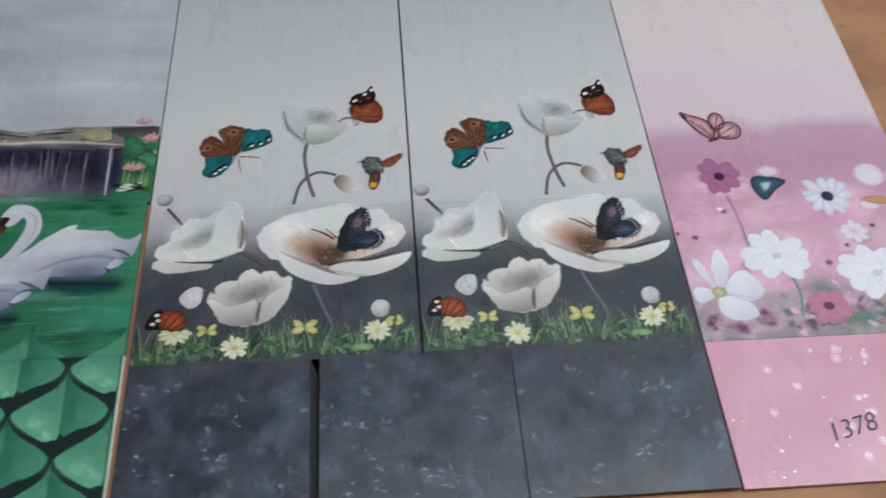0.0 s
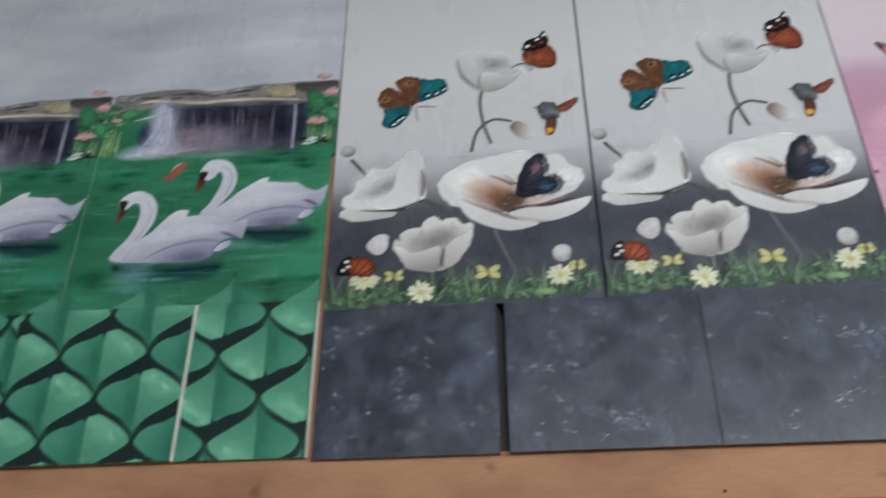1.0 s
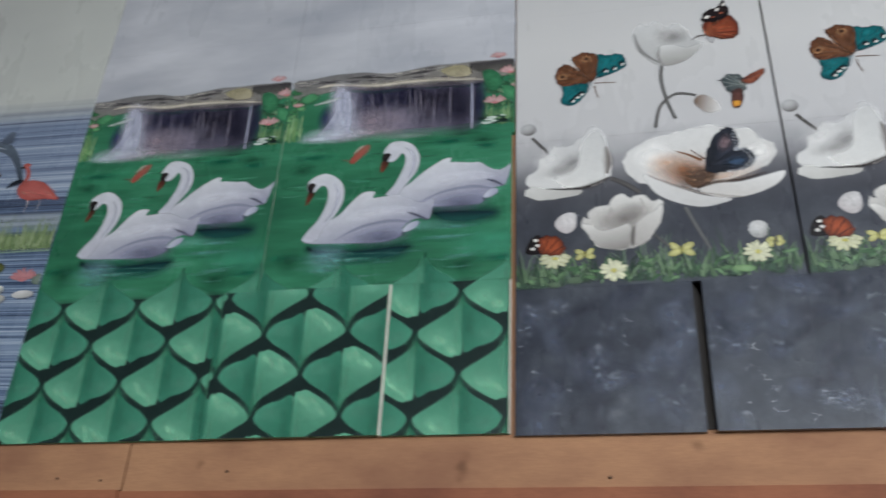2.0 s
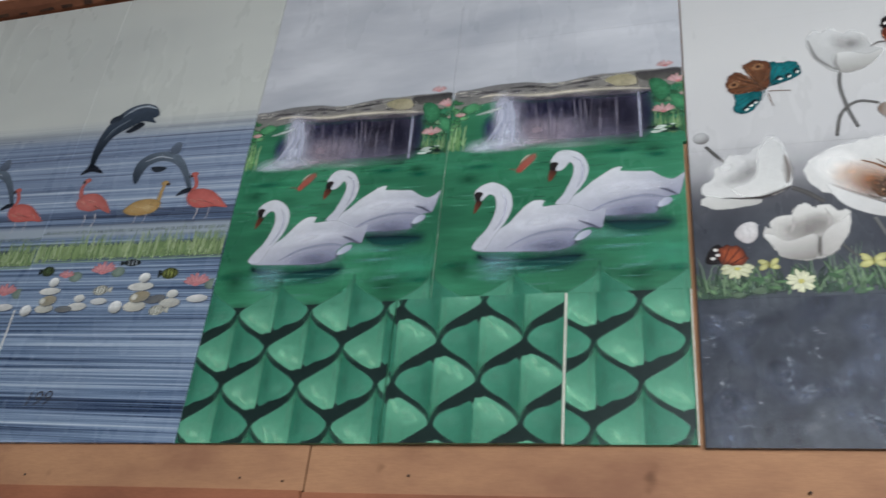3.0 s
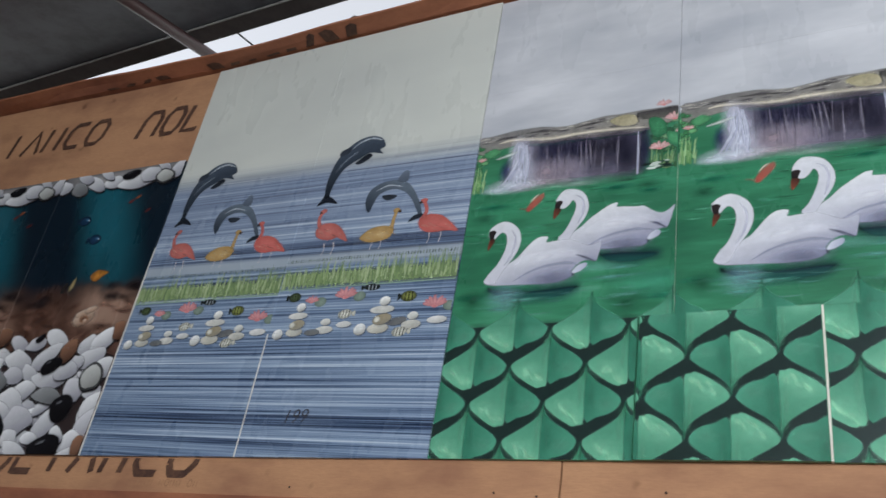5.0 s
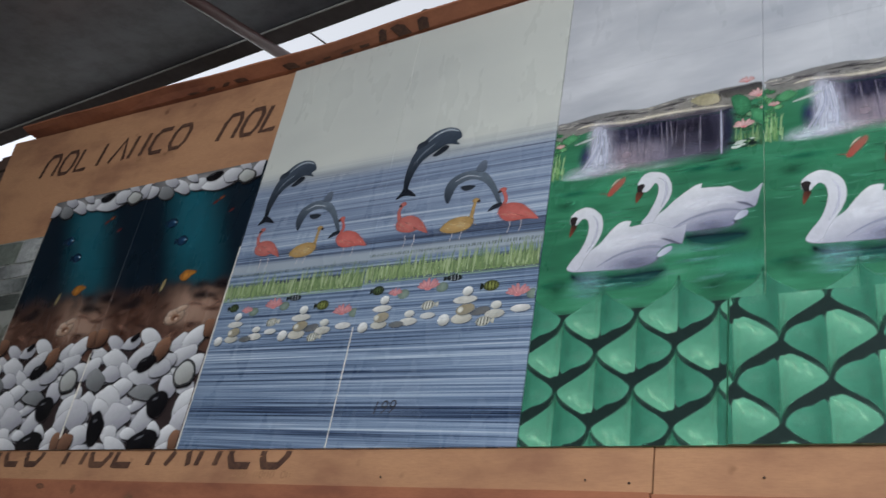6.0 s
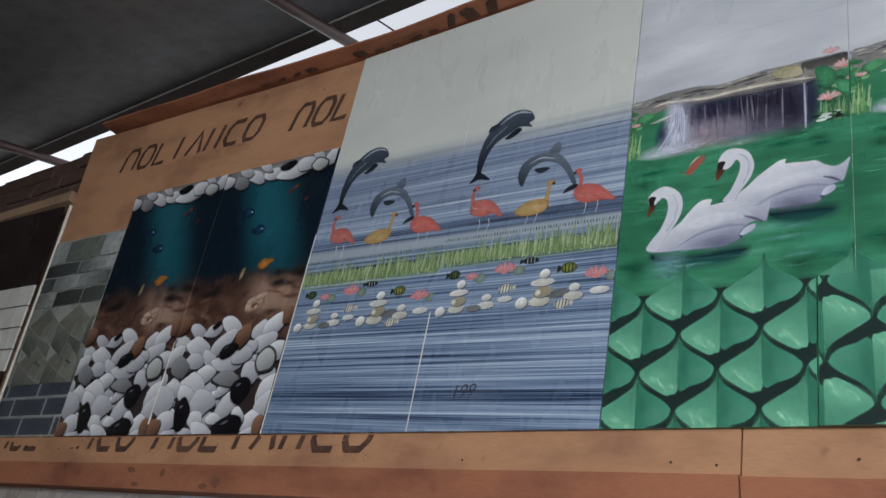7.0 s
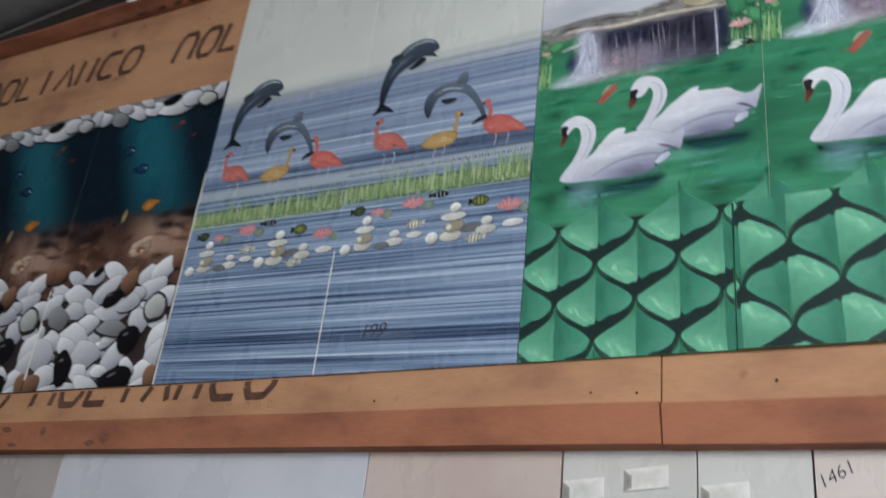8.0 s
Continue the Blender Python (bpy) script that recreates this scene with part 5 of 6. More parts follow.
def pebble_stacks():
    k = Ink()
    k.mottle = 0.45
    for x, v, a, b, c in ((28, 278, 15, 14, "dcdcda"), (72, 281, 24, 11, "c4c1b6"), (75, 299, 22, 13, "968c75"), (72, 321, 28, 9, "cfcdc8"), (75, 342, 13, 12, "dededc"), (151, 301, 14, 9, "d2d1cc"), (151, 282, 25, 10, "d0cec8"), (200, 292, 21, 8, "d4d4d2"),
                          (331, 291, 26, 10, "4c5058"), (244, 277, 16, 15, "dededc"), (288, 277, 28, 13, "c8c4b8"), (294, 298, 25, 14, "8e8268"), (290, 321, 32, 10, "d0cec8"), (293, 341, 14, 12, "e0e0dc"), (368, 301, 14, 10, "d0d0ca"), (367, 281, 25, 11, "c0beb6"), (426, 288, 25, 9, "d6d4d2"), (120, 278, 22, 8, "585c62")):
        stone(k, x, v, a, b, c, turn=8 if c in ("968c75", "8e8268", "4c5058") else 0)
    for x, v in ((62, 299), (282, 298)):
        k.piece().oval(x, v, 8, 8, "c9c6bb", "9b978c", turn=20)
    for i, (x, v, r) in enumerate(((188, 364, 31), (415, 325, 30), (100, 358, 20))):
        k.piece().oval(x + r * 1.2, v - 6, 17, 13, "77857a", "5d6b62")
        lotus(k, x, v - 4, r, i + 5, "c08a8b", "9c6066")
    for x, v, a, b, c in ((50, 369, 18, 13, "4c5a3c"), (253, 378, 22, 9, "23282e"), (349, 348, 21, 14, "7c8247")):
        k.piece().oval(x, v, a, b, c, "1f231f", turn=-4)
        for s in (-0.4, 0.0, 0.4):
            k.line([(x + a * s, v + b * 0.7), (x + a * s + 1, v - b * 0.7)], [2, 2.5], "16191a" if b > 10 else "8f959c", n=2)
        k.fill([(x - a * 0.8, v), (x - a * 1.25, v + b * 0.7), (x - a * 1.25, v - b * 0.7)], "262a28", "1d201f", n=2)
    for x, v in ((197, 317), (342, 266)):
        k.piece().oval(x, v, 19, 12, "c9c8bd", "8f8e84", turn=4)
        for s in (-0.6, -0.2, 0.2, 0.6):
            k.line([(x + 19 * s, v + 9), (x + 19 * s - 2, v - 9)], [2.5, 2.5], "4a4946", n=2)
        k.fill([(x + 16, v), (x + 26, v + 8), (x + 26, v - 8)], "bdbbb0", "8c8a80", n=2)
    return k


STREAKS = [(reeds(), "reed_print"), (waders(), "bird_print"), (leapers(), "leaping_print"), (pebble_stacks(), "pebble_print")]
for dx, only in ((0.0005, (0, 1, 2, 3)), (0.458, (4, 5, 6, 7))):
    under = 0.0
    for art, name in STREAKS:
        streaks.ink(art, name, dx, 0.0, only, base=under)
        under += art.depth


# ---- prints on the pool tiles ----
def pebble(k, rnd, x, v, rx, rv, kind):
    c, rim = {"white": (rnd.choice(("d4d4d6", "c8c8cb", "dadadc", "c2c1c6")), "a4a3a9"), "grey": ("868789", "505154"), "black": ("17161a", "0d0c0f"), "brown": ("83604d", "3f2a22"), "ring": ("b4b4b2", "7a7a78")}[kind]
    t = rnd.uniform(-40, 40)
    ct, st = math.cos(radians(t)), math.sin(radians(t))
    pts = []
    for i in range(9):
        a = 2 * math.pi * i / 9
        q = rnd.uniform(0.82, 1.13)
        p, w = rx * q * math.cos(a), rv * q * math.sin(a)
        pts.append((x + p * ct - w * st, v + p * st + w * ct))
    k.piece().shape([(a + 4, b - 6) for a, b in pts], "1b1719", edge=6.0, n=3)
    if kind == "ring":
        k.shape(pts, "3a3a3b", "2c2c2e", edge=3.0, n=3)
        pts = [(x + (a - x) * 0.84, v + (b - v) * 0.82) for a, b in pts]
    k.shape(pts, c, rim if kind != "white" else "7f7e87", (0.5, -1), 4.0, 3)
    if kind == "black":
        k.oval(x - rx * 0.25, v + rv * 0.35, rx * 0.35, rv * 0.14, "5a5a5f", "222226", turn=20, soft=0.4)


def pebble_bed():
    k = Ink()
    k.mottle, k.step = 0.15, 0.000018
    rnd = random.Random(71)
    k.fill([(0, 0), (467, 0), (467, 250), (350, 285), (233, 275), (120, 290), (0, 268)], "2a2322", "33292a", smooth=False)
    for i in range(18):
        pebble(k, rnd, 26 * i + rnd.uniform(-8, 8), rnd.uniform(-5, 255), rnd.uniform(30, 44), rnd.uniform(20, 28), "white")
    for row in ([(94, 299, 41, 20), (164, 297, 41, 20), (243, 304, 59, 25), (354, 282, 32, 29), (404, 293, 48, 30), (41, 268, 52, 23), (117, 249, 59, 32), (221, 259, 55, 29), (385, 247, 50, 29), (446, 221, 34, 27), (182, 212, 41, 21), (330, 232, 32, 29), (-33, 288, 45, 23)],
                [(266, 197, 73, 29), (309, 217, 45, 30), (118, 209, 41, 23), (176, 163, 52, 32), (366, 163, 43, 27), (465, 116, 57, 41), (148, 133, 61, 36), (64, 129, 41, 29), (128, 110, 45, 25), (21, 228, 45, 29), (276, 120, 36, 18)],
                [(28, 94, 59, 45), (202, 85, 57, 41), (311, 76, 57, 34), (457, 75, 50, 36), (67, 32, 50, 39), (198, 37, 43, 25), (416, 32, 39, 30), (237, 5, 55, 21), (152, -1, 45, 20), (420, -3, 45, 18), (273, 40, 32, 18), (362, 49, 32, 18), (97, -3, 41, 18)]):
        for p in row:
            pebble(k, rnd, *p, "white")
    for kind, *p in (("grey", 64, 192, 48, 30), ("ring", 409, 195, 43, 36), ("grey", 280, 149, 55, 23), ("black", 344, 118, 39, 37), ("black", 132, 60, 34, 48), ("black", 337, 17, 59, 36), ("brown", 27, 16, 32, 32), ("brown", 461, 14, 27, 36), ("brown", 15, 323, 36, 32), ("brown", 296, 270, 32, 34), ("black", 250, 234, 39, 21), ("black", 170, 315, 18, 9), ("brown", 451, 319, 23, 32)):
        pebble(k, rnd, *p, kind)
    return k


def pool_rim():
    k = Ink()
    k.mottle, k.step = 0.15, 0.000018
    rnd = random.Random(73)
    k.fill([(0, 846), (467, 846), (467, 812), (380, 806), (280, 796), (200, 808), (100, 800), (0, 806)], "8f8c8c", "5d5b5d", smooth=False, soft=0.05)
    for p in [(138, 809, 55, 23), (213, 805, 45, 21), (300, 794, 68, 27), (352, 815, 45, 27), (452, 822, 36, 29), (11, 809, 36, 25), (91, 835, 41, 18), (177, 836, 36, 14), (385, 844, 41, 14)]:
        pebble(k, rnd, *p, "white")
    pebble(k, rnd, 81, 796, 40, 24, "grey")
    pebble(k, rnd, 405, 802, 38, 25, "ring")
    pebble(k, rnd, 271, 824, 38, 15, "black")
    return k


def sand_shade():
    k = Ink()
    k.mottle = 0.8
    rnd = random.Random(77)
    for _ in range(26):
        x, v = rnd.uniform(0, 460), rnd.uniform(295, 405)
        k.oval(x, v, rnd.uniform(20, 60), rnd.uniform(6, 14), rnd.choice(("4f3228", "5f4034", "3a2620", "6d4e42", "4a2e25")), turn=rnd.uniform(-20, 30), n=12, rings=1, soft=1.0)
    for _ in range(12):
        x, v = rnd.choice((rnd.uniform(0, 150), rnd.uniform(340, 467))), rnd.uniform(415, 460)
        k.oval(x, v, rnd.uniform(26, 50), rnd.uniform(12, 24), rnd.choice(("1a1517", "241a19", "2c1e1b")), "16141a", n=12, rings=1, soft=1.0)
    return k


def pool_life():
    k = Ink()
    k.mottle = 0.8
    for x, v in ((154, 680), (223, 612)):
        k.piece().oval(x, v, 25, 18, "16314c", "0e1a2b", turn=-10)
        k.oval(x + 8, v + 3, 7, 5, "3e6c8a", "1d3f5a")
        k.fill([(x - 18, v), (x - 32, v + 12), (x - 30, v - 12)], "12263a", "0f1b2a", n=2)
        k.oval(x + 14, v + 1, 2.6, 2.6, "b9c3c8")
    k.piece().fill([(262, 492), (280, 510), (306, 508), (330, 500), (312, 488), (296, 474), (276, 476)], "a9702f", "6f4520", n=3)
    for s in (0, 1):
        k.line([(278 + 22 * s, 506), (274 + 22 * s, 480)], [3, 3], "6b4420", n=2)
    k.piece().oval(207, 470, 9, 24, "8d7d5a", "3c3a30", turn=-12)
    k.piece().oval(180, 462, 9, 20, "2a2220", "15191d", turn=-20)
    for x, v, c in ((310, 728, "6d2a22"), (386, 690, "4f2528"), (330, 740, "8a4a2c")):
        k.piece().oval(x, v, 14, 6, c, "3a1a1c", turn=30, soft=0.3)
    k.piece()
    for x, v, a, b in ((300, 364, 42, 26), (292, 378, 30, 13), (318, 388, 26, 11)):
        k.oval(x, v, a, b, "86604c", "3f251b", turn=12, light=(-0.4, 1, "d6c2b0"), soft=0.2)
    k.oval(302, 362, 18, 11, "4a2c20", "93705a")
    k.oval(308, 358, 8, 6, "b9a291", "7d5b48")
    return k


POOL = [(sand_shade(), "sand_print"), (pool_life(), "pool_print"), (pebble_bed(), "pebble_print"), (pool_rim(), "pebble_print")]
for dx, only in ((0.0, (0, 1, 2)), (0.4678, (3, 4, 5))):
    under = 0.0
    for art, name in POOL:
        pool.ink(art, name, dx, 0.0, only, base=under)
        under += art.depth


# ---- prints on the blossom tiles ----
def blossom_haze():
    k = Ink()
    rnd = random.Random(81)
    for _ in range(30):
        x, v = rnd.uniform(0, 464), rnd.uniform(250, 560)
        k.oval(x, v, rnd.uniform(34, 80), rnd.uniform(24, 50), rnd.choice(("c39bb0", "c8a0b4", "cdaabc", "bd92a9")), n=16, rings=1, soft=1.0)
    for x, v, w, h, c in ((230, 325, 56, 30, "6b7d72"), (275, 268, 80, 34, "567064"), (420, 268, 66, 32, "54705f"), (330, 430, 26, 22, "8b9690"), (110, 270, 36, 20, "7d6a74"), (60, 262, 36, 18, "856a78"), (160, 300, 50, 30, "979497"), (350, 256, 44, 20, "5f766c")):
        k.oval(x, v, w, h, c, soft=0.9)
    for _ in range(70):
        k.oval(rnd.uniform(4, 460), 244 + abs(rnd.gauss(0, 45)), rnd.uniform(6, 16), rnd.uniform(5, 11), rnd.choice(("6b4e62", "7d5c70", "586360", "8f6a80", "c9a3b4", "a37a8e")), turn=rnd.uniform(-60, 60), n=9, rings=2, soft=0.7)
    return k


def blossoms():
    k = Ink()
    k.mottle = 0.1
    k.piece()
    daisy(k, 112, 574, 44, 8, "a0688a", "3d2438", 0.95, 10, 0.24, "935f82")
    k.line([(112, 545), (122, 480), (124, 417)], [2.5, 3, 3], "8d6a7c")
    k.piece()
    daisy(k, 300, 520, 50, 11, "d5d3dc", "2a2c44", 0.95, 0, 0.26, "b7b1c2")
    k.piece().oval(395, 566, 32, 30, "d6d0d8", "c3b3c2", soft=0.25)
    k.oval(372, 498, 22, 14, "d3c8d2", "c2b0bf", soft=0.3)
    k.oval(392, 507, 36, 11, "bb8e62", "9d7460", turn=-6, soft=0.25)
    k.piece()
    daisy(k, 322, 440, 26, 8, "d8d2da", "b9a8b6", 0.9, 0, 0.2, "c4b6c2")
    for x, v, r in ((100, 494, 7), (6, 450, 6), (35, 440, 8), (111, 379, 9), (256, 377, 8), (360, 452, 8), (114, 286, 12), (70, 258, 14), (190, 262, 12), (20, 270, 12), (245, 300, 8), (300, 412, 7)):
        k.piece().oval(x, v, r, r * 0.9, "54384c", "855d74", soft=0.6)
    k.piece().oval(94, 500, 6, 4, "ded6de")
    k.piece()
    daisy(k, 227, 292, 40, 8, "ad7888", "553140", 0.8, 12, 0.26, "ab6a82")
    k.line([(180, 362), (186, 320), (177, 275)], [5, 4, 4], "6d8a78", "506b5c")
    k.piece()
    daisy(k, 333, 352, 70, 9, "d6d5db", "bdbab0", 0.72, 15, 0.14, "d2d1d8")
    k.piece()
    daisy(k, 430, 330, 62, 9, "d4d3da", "bdbab0", 0.8, 15, 0.14, "d0cfd7")
    k.piece()
    daisy(k, 168, 396, 62, 9, "d6d5db", "bcb9ac", 0.72, 8, 0.15, "d2d1d8")
    k.piece()
    for pts in ([(47, 330), (22, 366), (18, 398), (36, 380)], [(50, 334), (46, 380), (66, 417), (80, 380), (66, 345)], [(44, 328), (18, 340), (4, 330), (10, 308), (34, 314)], [(50, 322), (40, 292), (62, 272), (104, 278), (96, 308)], [(56, 330), (84, 366), (108, 366), (128, 328), (104, 306), (76, 316)]):
        k.fill(pts, "dcdbe0", "d4d3da", n=4, light=(0.3, -1, "b4b2c0"))
    k.oval(49, 328, 14, 11, "b9b387", "8f8a60")
    for a in ((30, 300), (110, 312), (70, 340)):
        k.line([(49, 328), a], [1, 2.2, 1], "a9a7b6", n=3, soft=True)
    k.piece().fill([(124, 662), (100, 684), (74, 732), (92, 727), (118, 714), (132, 690)], "c698a0", "54343c", n=4, power=3.0)
    k.oval(141, 708, 15, 23, "c79ca3", "5a3840", turn=-14, power=3.0)
    k.oval(156, 684, 24, 22, "c99fa6", "5a3840", turn=20, power=3.0)
    for a in ((125, 668, 92, 714), (128, 670, 146, 722), (130, 668, 170, 694), (122, 668, 108, 702), (132, 664, 160, 672)):
        k.line([(a[0], a[1]), (a[2], a[3])], [1.5, 2.6], "59343c", n=3)
    for wing in ([(124, 662), (100, 684), (74, 732), (92, 727), (118, 714), (132, 690)], [(128, 690), (126, 715), (140, 731), (154, 722), (154, 700), (140, 688)], [(136, 672), (150, 664), (174, 668), (182, 690), (168, 706), (146, 700)]):
        k.line(wing + wing[:1], [3.5, 3.5], "5a3038", n=4)
    k.oval(80, 724, 8, 4, "33262b", "54393f", turn=-38)
    k.oval(125, 664, 14, 5, "5d2f36", "7d464c", turn=20)
    k.piece().fill([(166, 562), (185, 574), (236, 561), (210, 538), (183, 514), (168, 535)], "3f5f72", "1f2c3a", n=3)
    k.fill([(182, 556), (206, 560), (200, 544), (186, 534)], "a9b9c2", "566f80", soft=0.3)
    k.oval(206, 582, 24, 15, "d0c3cf", "c3aec0", soft=0.4)
    return k


haze_art = blossom_haze()
blossom.ink(haze_art, "haze_print", 0.0, 0.0, (0, 1, 2))
blossom.ink(blossoms(), "blossom_print", 0.0, 0.0, (0, 1, 2), base=haze_art.depth)
bokeh = Ink()
rnd = random.Random(83)
for _ in range(64):
    x, v, r = rnd.uniform(6, 458), rnd.uniform(0, 226), rnd.choice((2.5, 3.5, 5, 9, 11))
    bokeh.oval(x, v, r, r, "dcc0cf" if r > 6 else "e2cfd8", n=10, rings=2, soft=0.7 if r > 6 else 0.45)
blossom.ink(bokeh, "light_dot_print", 0.0, 0.0, (3, 4))


# ---- prints on the small grey tiles ----
def stone_blocks():
    k = Ink()
    k.mottle = 0.7
    rows = ((455, 60, ((-110, 14, "5b5d59", "8c8d89"), (14, 180, "323433", "3c3f3d"), (180, 310, "3c3f3d", "4c4f4c"))), (517, 56, ((-110, -20, "4e5050", "333536"), (-20, 130, "666969", "999a9b"), (130, 310, "7f8181", "494d4b"))),
            (575, 52, ((-110, 100, "303334", "46494b"), (100, 310, "575959", "a1a2a2"))), (629, 88, ((-110, -10, "969797", "7f8180"), (-10, 205, "595e59", "676c65"), (205, 310, "8c8e8e", "a4a5a5"))))
    for v, h, blocks in rows:
        for x0, x1, c0, c1 in blocks:
            k.piece().fill([(x0, v + 3), (x0 + (x1 - x0) * 0.5, v + 1), (x1 - 2, v + 5), (x1 - 1, v + h - 3), (x0 + (x1 - x0) * 0.4, v + h), (x0 + 1, v + h - 4)], c0, c0, smooth=False, light=(1, 0.1, c1), soft=0.03)
            k.line([(x0, v + 2), ((x0 + x1) / 2, v), (x1, v + 4)], [3, 5, 3], "232424", n=4, soft=True)
    return k


def cube_blocks():
    k = Ink()
    k.mottle = 0.7
    rnd = random.Random(92)
    for j in range(3):
        for i in range(-1, 3):
            x, v = 4 + i * 184 + 12 * j, 345 - 136 * j
            k.piece()
            for pts, c, e in (([(0, 0), (92, -36), (92, 48), (0, 108)], "67675f", "76766e"), ([(0, 0), (-92, 48), (-92, -36), (0, -84)], "444540", "393a35"), ([(0, 108), (92, 48), (0, 0), (-92, 48)], "585851", "62625a"), ([(0, 0), (0, -84), (92, -120), (92, -36)], "4b4c46", "3d3e39")):
                k.fill([(x + a, v + b) for a, b in pts], c, e, smooth=False, soft=0.03, light=(0.4, 1, rnd.choice(("6e6e66", "63635b", "74746d"))))
    return k


def blue_blocks():
    k = Ink()
    k.mottle = 0.5
    for j in range(3):
        for i in range(-1, 3):
            x, v = -30 + i * 196 + (-78, 30, -36)[j], 6 + 64 * j
            k.piece().fill([(x, v), (x + 184, v), (x + 184, v + 54), (x, v + 54)], "333741", "3d414b", smooth=False)
            k.line([(x, v + 56), (x + 184, v + 56)], [2.5, 2.5], "76797e", n=2)
            for d in (186, 192):
                k.line([(x + d, v), (x + d, v + 54)], [2, 2], "7a7c81", n=2)
    return k


for i, art in enumerate((blue_blocks(), cube_blocks(), stone_blocks())):
    grey.ink(art, "block_print", 0.0, 0.0, (i,))


# ---- pen numbers on the tiles ----
def writing(text, parent, x, y, v, size, turn):
    cu = bpy.data.curves.new("pen_number", "FONT")
    cu.body, cu.size, cu.extrude, cu.offset, cu.shear = text, size, 0.0001, -0.0004, 0.25
    tmp = bpy.data.objects.new("pen_number", cu)
    scene.collection.objects.link(tmp)
    bpy.context.view_layer.update()
    me = bpy.data.meshes.new_from_object(tmp.evaluated_get(bpy.context.evaluated_depsgraph_get()))
    bpy.data.objects.remove(tmp)
    me.materials.clear()
    me.materials.append(PEN)
    ob = new("pen_number", me)
    ob.parent = parent
    ob.matrix_local = pose(x, y, v, 90, 0, 0) @ pose(0, 0, 0, 0, 0, turn)
    return tagged(ob, "handwritten pen number")


writing("199", streaks.tiles[4][0], 0.458 + 0.100, -0.0009, 0.071, 0.042, 2)
writing("1378", blossom.tiles[3][0], 0.152, -0.0012, 0.056, 0.042, 12)

# ---- tiles on the wall below the board ----
LOWER = [(-3.4, -2.77, "877e79", "978e87"), (-2.767, -2.072, "908784", "9b9390"), (-2.069, -1.174, "a7a8af", "b2b2b8"), (-1.171, -0.770, "a5948e", "afa099"), (-0.766, -0.538, "a9a6a3", "b2b0ac"), (-0.536, -0.365, "aaa7a5", "b3b1ae"), (-0.362, 0.2, "ab9f9a", "b5aaa5"), (0.203, 1.0, "a6a19e", "b2adaa")]
for i, (a, b, c0, c1) in enumerate(LOWER):
    p = Panel(a, m_tilestock("pale_wall_glaze", c0, c1, 5.0), "pale glossy wall tiles on the wall under the display board")
    p.tile(a, b, -0.60, -0.10, -0.062, None)
    p.tile(a, b, -1.10, -0.602, -0.062, None)
    if i in (4, 5):
        k = Ink()
        w = (b - a) * 1000
        for j, (x, v) in enumerate(((108, -170), (0, -190)) if i == 4 else ((4, -195), (90, -300))):
            k.piece().fill([(x, v - 6), (x + 75, v + 2), (x + 75, v - 34), (x, v - 42)], "b3b0ac", "c9c6c2", smooth=False)
            k.fill([(x, v - 6), (x + 14, v - 16), (x + 14, v - 36), (x, v - 42)], "77746f", "8f8b86", smooth=False)
            k.line([(x, v - 42), (x + 75, v - 34)], [5, 5], "8a8682", n=2, soft=True)
        p.ink(k, "block_print", 0.0, 0.0, (0,))
    if i == 6:
        writing("1461", p.tiles[0][0], 0.008, 0.0608, -0.205, 0.029, 30)

# ---- neighbouring display board ----
side = empty("display_board", (0, 0, BASE), "pale carton display board with dark and white tiles", "display board")
part("face", boxed(-5.2, -3.155, 0.0085, 0.080, -0.2, 0.885), CARD_PALE, side)
bm = bmesh.new()
for x in (-5.2, -3.13):
    for y, z in ((0.06, 0.888), (-0.004, 0.890), (-0.055, 0.905), (-0.055, 0.945), (-0.045, 0.948), (0.06, 0.905)):
        bm.verts.new((x, y, z))
bm.verts.ensure_lookup_table()
for j in range(6):
    q = (j + 1) % 6
    bm.faces.new([bm.verts[i] for i in (j, q, 6 + q, 6 + j)])
bm.faces.new(bm.verts[:6])
bm.faces.new(bm.verts[6:][::-1])
bmesh.ops.recalc_face_normals(bm, faces=bm.faces)
part("top_flap", bm, CARD_PALE, side)
planks = Panel(-5.0, m_tilestock("white_plank_glaze", "b9b6b0", "c9c6c0"), "white plank tiles under dark brown tiles on the side board")
dark = m_tilestock("dark_brown_glaze", "1d1414", "2a1d1c")
for a, b in ((-3.76, -3.160), (-4.36, -3.762)):
    planks.tile(a, b, 0.565, 0.884, 0.0, dark)
    for j in range(4):
        planks.tile(a, b, 0.235 + 0.083 * j, 0.313 + 0.083 * j)
    planks.tile(a, b, -0.05, 0.232, 0.0, dark)
edge = board_sheet(-3.1175, -3.1125, -0.05, 0.884, -0.001, 0.012)
for v in edge.verts:
    v.co.x += 5.0
part("tile_edge", edge, EDGE, planks.ob, "bare cream tile edge")

# ---- rafters, purlin and what lies on the wall ----
for x in (-5.85, -3.96, -2.075, -0.2, 1.7, 3.6):
    bm = bmesh.new()
    rings = []
    for y in (0.26, -0.3, -1.3, -5.2):
        z = 3.424 + 0.039 * (x + 2.7) + 0.27 * (max(y, -1.3) - 0.2)
        rings.append([bm.verts.new((0.021 * math.cos(a), y, z + 0.021 * math.sin(a))) for a in (math.pi * i / 6 for i in range(12))])
    for p, q in zip(rings, rings[1:]):
        for i in range(12):
            bm.faces.new([p[i], p[(i + 1) % 12], q[(i + 1) % 12], q[i]]).smooth = True
    bm.faces.new(rings[0])
    bm.faces.new(rings[-1][::-1])
    bmesh.ops.recalc_face_normals(bm, faces=bm.faces)
    tagged(part("rafter", bm, RAFTER, None, at=(x, 0, 0)), "reddish-brown painted steel pipe rafter under the roof sheets", "rafter", "roof rafters")
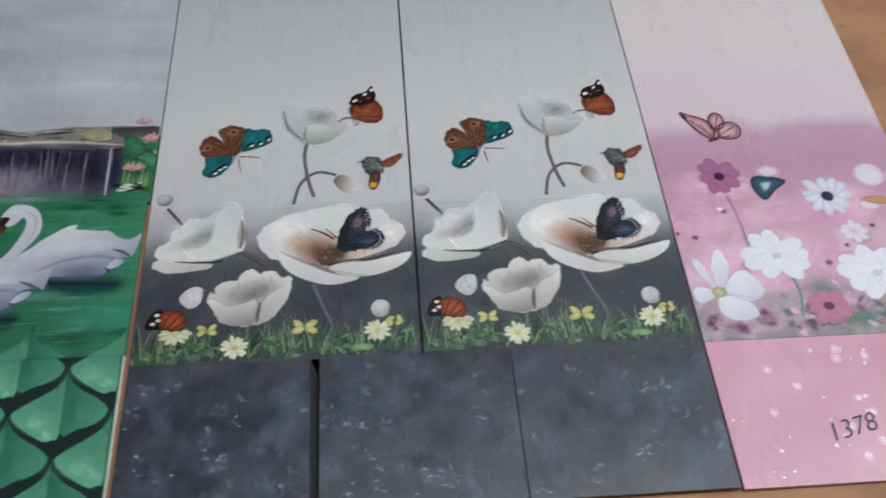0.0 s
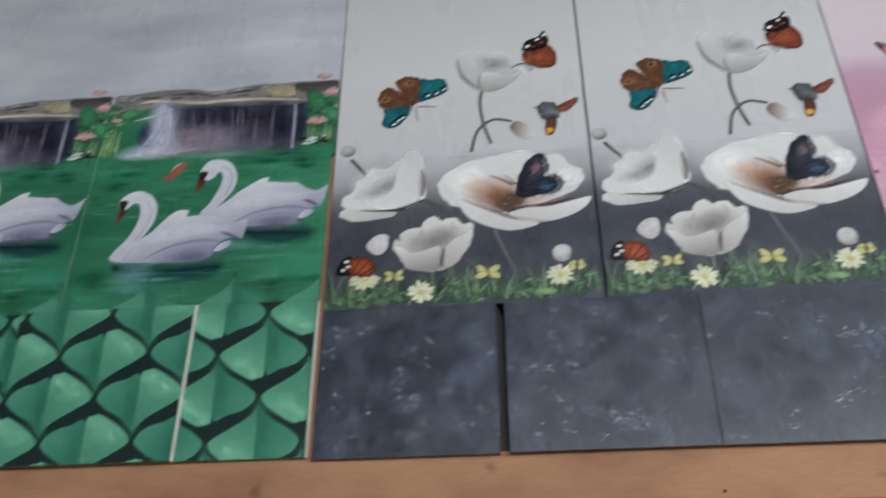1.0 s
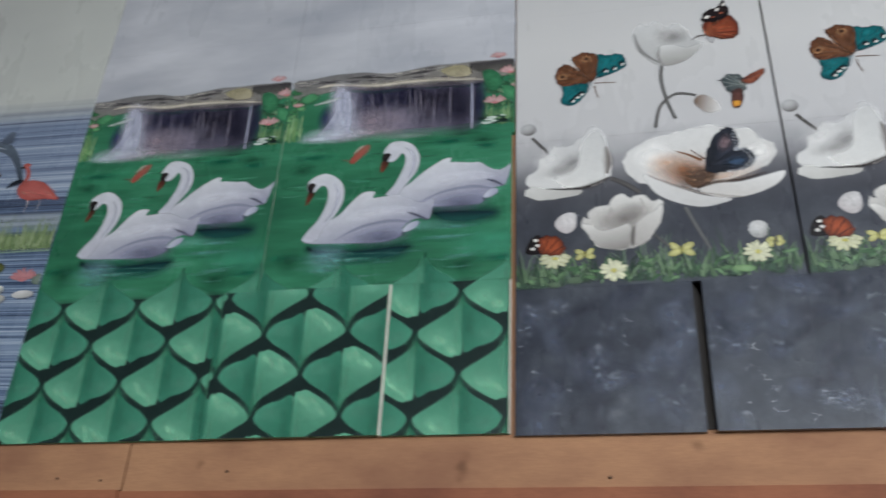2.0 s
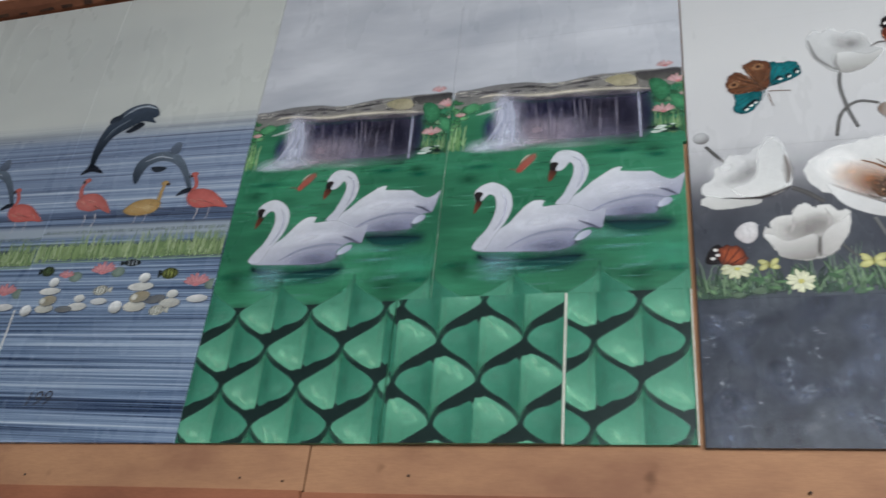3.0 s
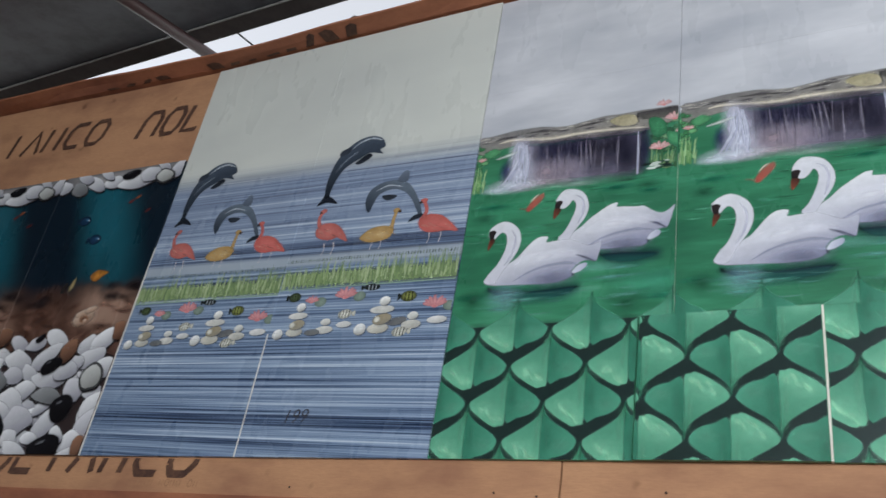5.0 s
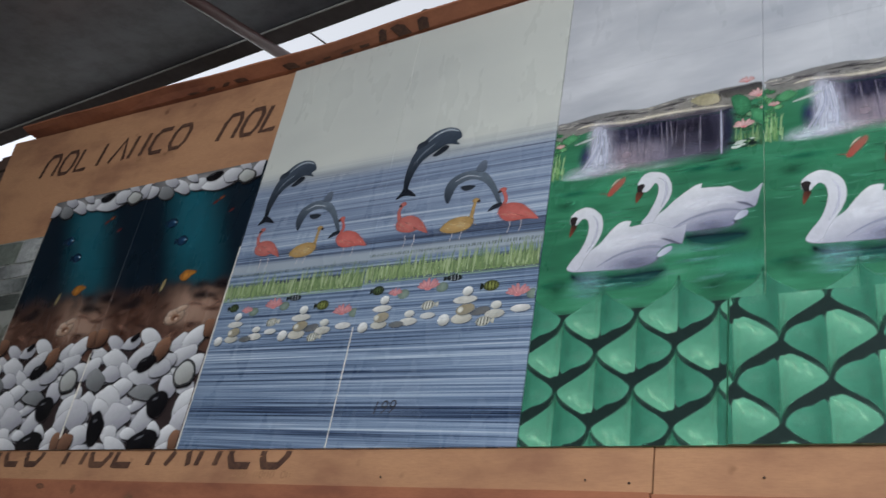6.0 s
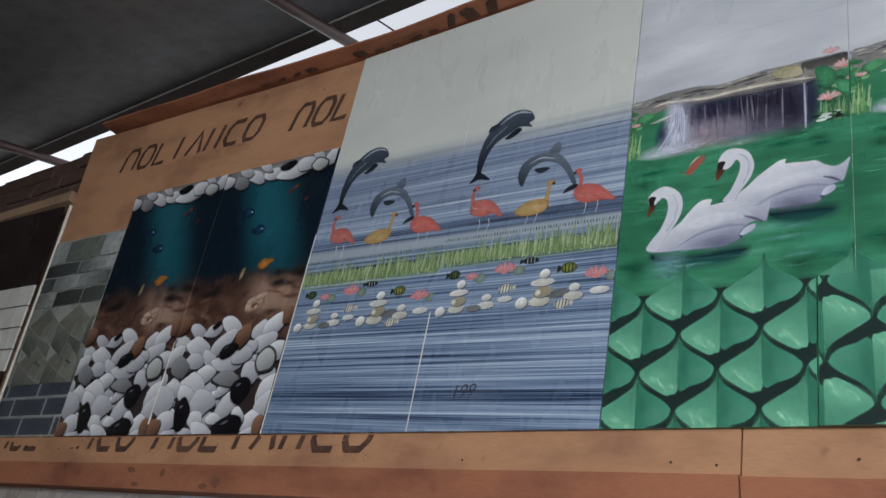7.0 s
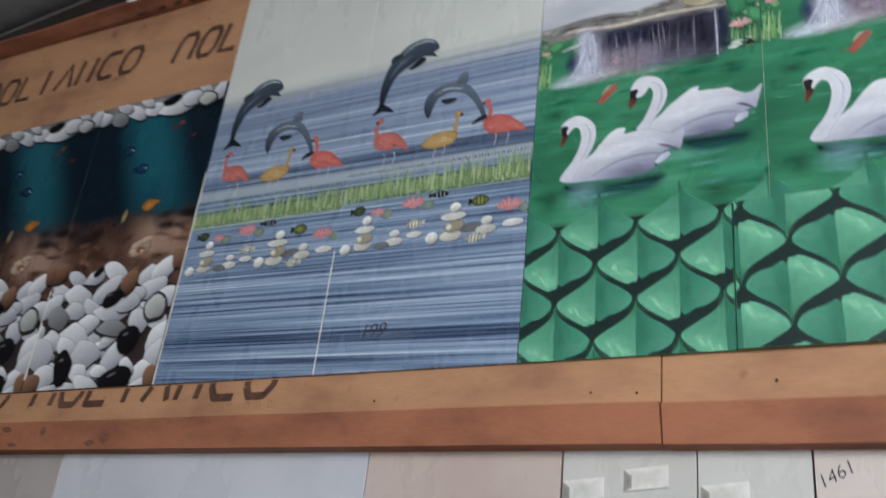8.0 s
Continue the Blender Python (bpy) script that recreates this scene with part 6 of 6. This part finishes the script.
lip = boxed(-7.0, 5.5, 0.088, 0.0925, -0.003, 0.003)
for v in lip.verts:
    v.co.z += 3.446 + 0.039 * (v.co.x + 2.7)
tagged(part("sheet_lip", lip, LIP), "thin pale edge of a lapped roof sheet", "roof edge")
purlin = empty("purlin", (0, 0, 3.446), "dark steel edge purlin under the roof sheets", "purlin")
for name, bm in (("web", boxed(-7.0, 5.5, 0.151, 0.157, 0.0, 0.085)), ("flange", boxed(-7.0, 5.5, 0.0927, 0.1507, 0.0, 0.006))):
    for v in bm.verts:
        v.co.z += 0.039 * (v.co.x + 2.7)
    part(name, bm, PURLIN, purlin)
cable = bpy.data.curves.new("cable", "CURVE")
cable.dimensions, cable.bevel_depth = "3D", 0.003
sp = cable.splines.new("BEZIER")
sp.bezier_points.add(1)
for q, co in zip(sp.bezier_points, ((-1.98, 0.17, 3.52), (-1.80, 0.16, 3.36))):
    q.co = co
    q.handle_left_type = q.handle_right_type = "AUTO"
cable.materials.append(CABLE)
tagged(new("cable", cable), "thin black cable hanging from the purlin", "cable")
for x, w, h in ((-1.44, 0.13, 0.235), (-1.32, 0.12, 0.225), (-1.20, 0.12, 0.21)):
    bm = bmesh.new()
    bmesh.ops.create_icosphere(bm, subdivisions=3, radius=0.5)
    for v in bm.verts:
        v.co = Vector((v.co.x * w * 1.1, v.co.y * 0.11, v.co.z * h)) * (1 + 0.35 * noise.noise(v.co * 3 + Vector((x, 0, 0))))
    tagged(part("rubble_stone", bm, MORTAR, None, at=(x, 0.19, WALL_TOP + h * 0.5 - 0.02)), "rough grey rubble stone on the wall top", "stone", "stones on the wall top")

# ---- bricks of the wall where it shows beside the board ----
brick = boxed(-0.108, 0.108, -0.05, 0.05, -0.034, 0.034, 0.006)
brick_me = bpy.data.meshes.new("brick")
brick.to_mesh(brick_me)
brick.free()
brick_me.materials.append(BRICK)
rnd = random.Random(17)
for j in range(8):
    for i in range(13):
        ob = new("brick", brick_me)
        ob.parent = north
        ob.matrix_local = pose(-5.6 + 0.226 * i + 0.113 * (j % 2), 0.126 + rnd.uniform(-0.008, 0.006), WALL_TOP - 0.034 - 0.078 * j, rnd.uniform(-2, 2), rnd.uniform(-1.5, 1.5), rnd.uniform(-2, 2))
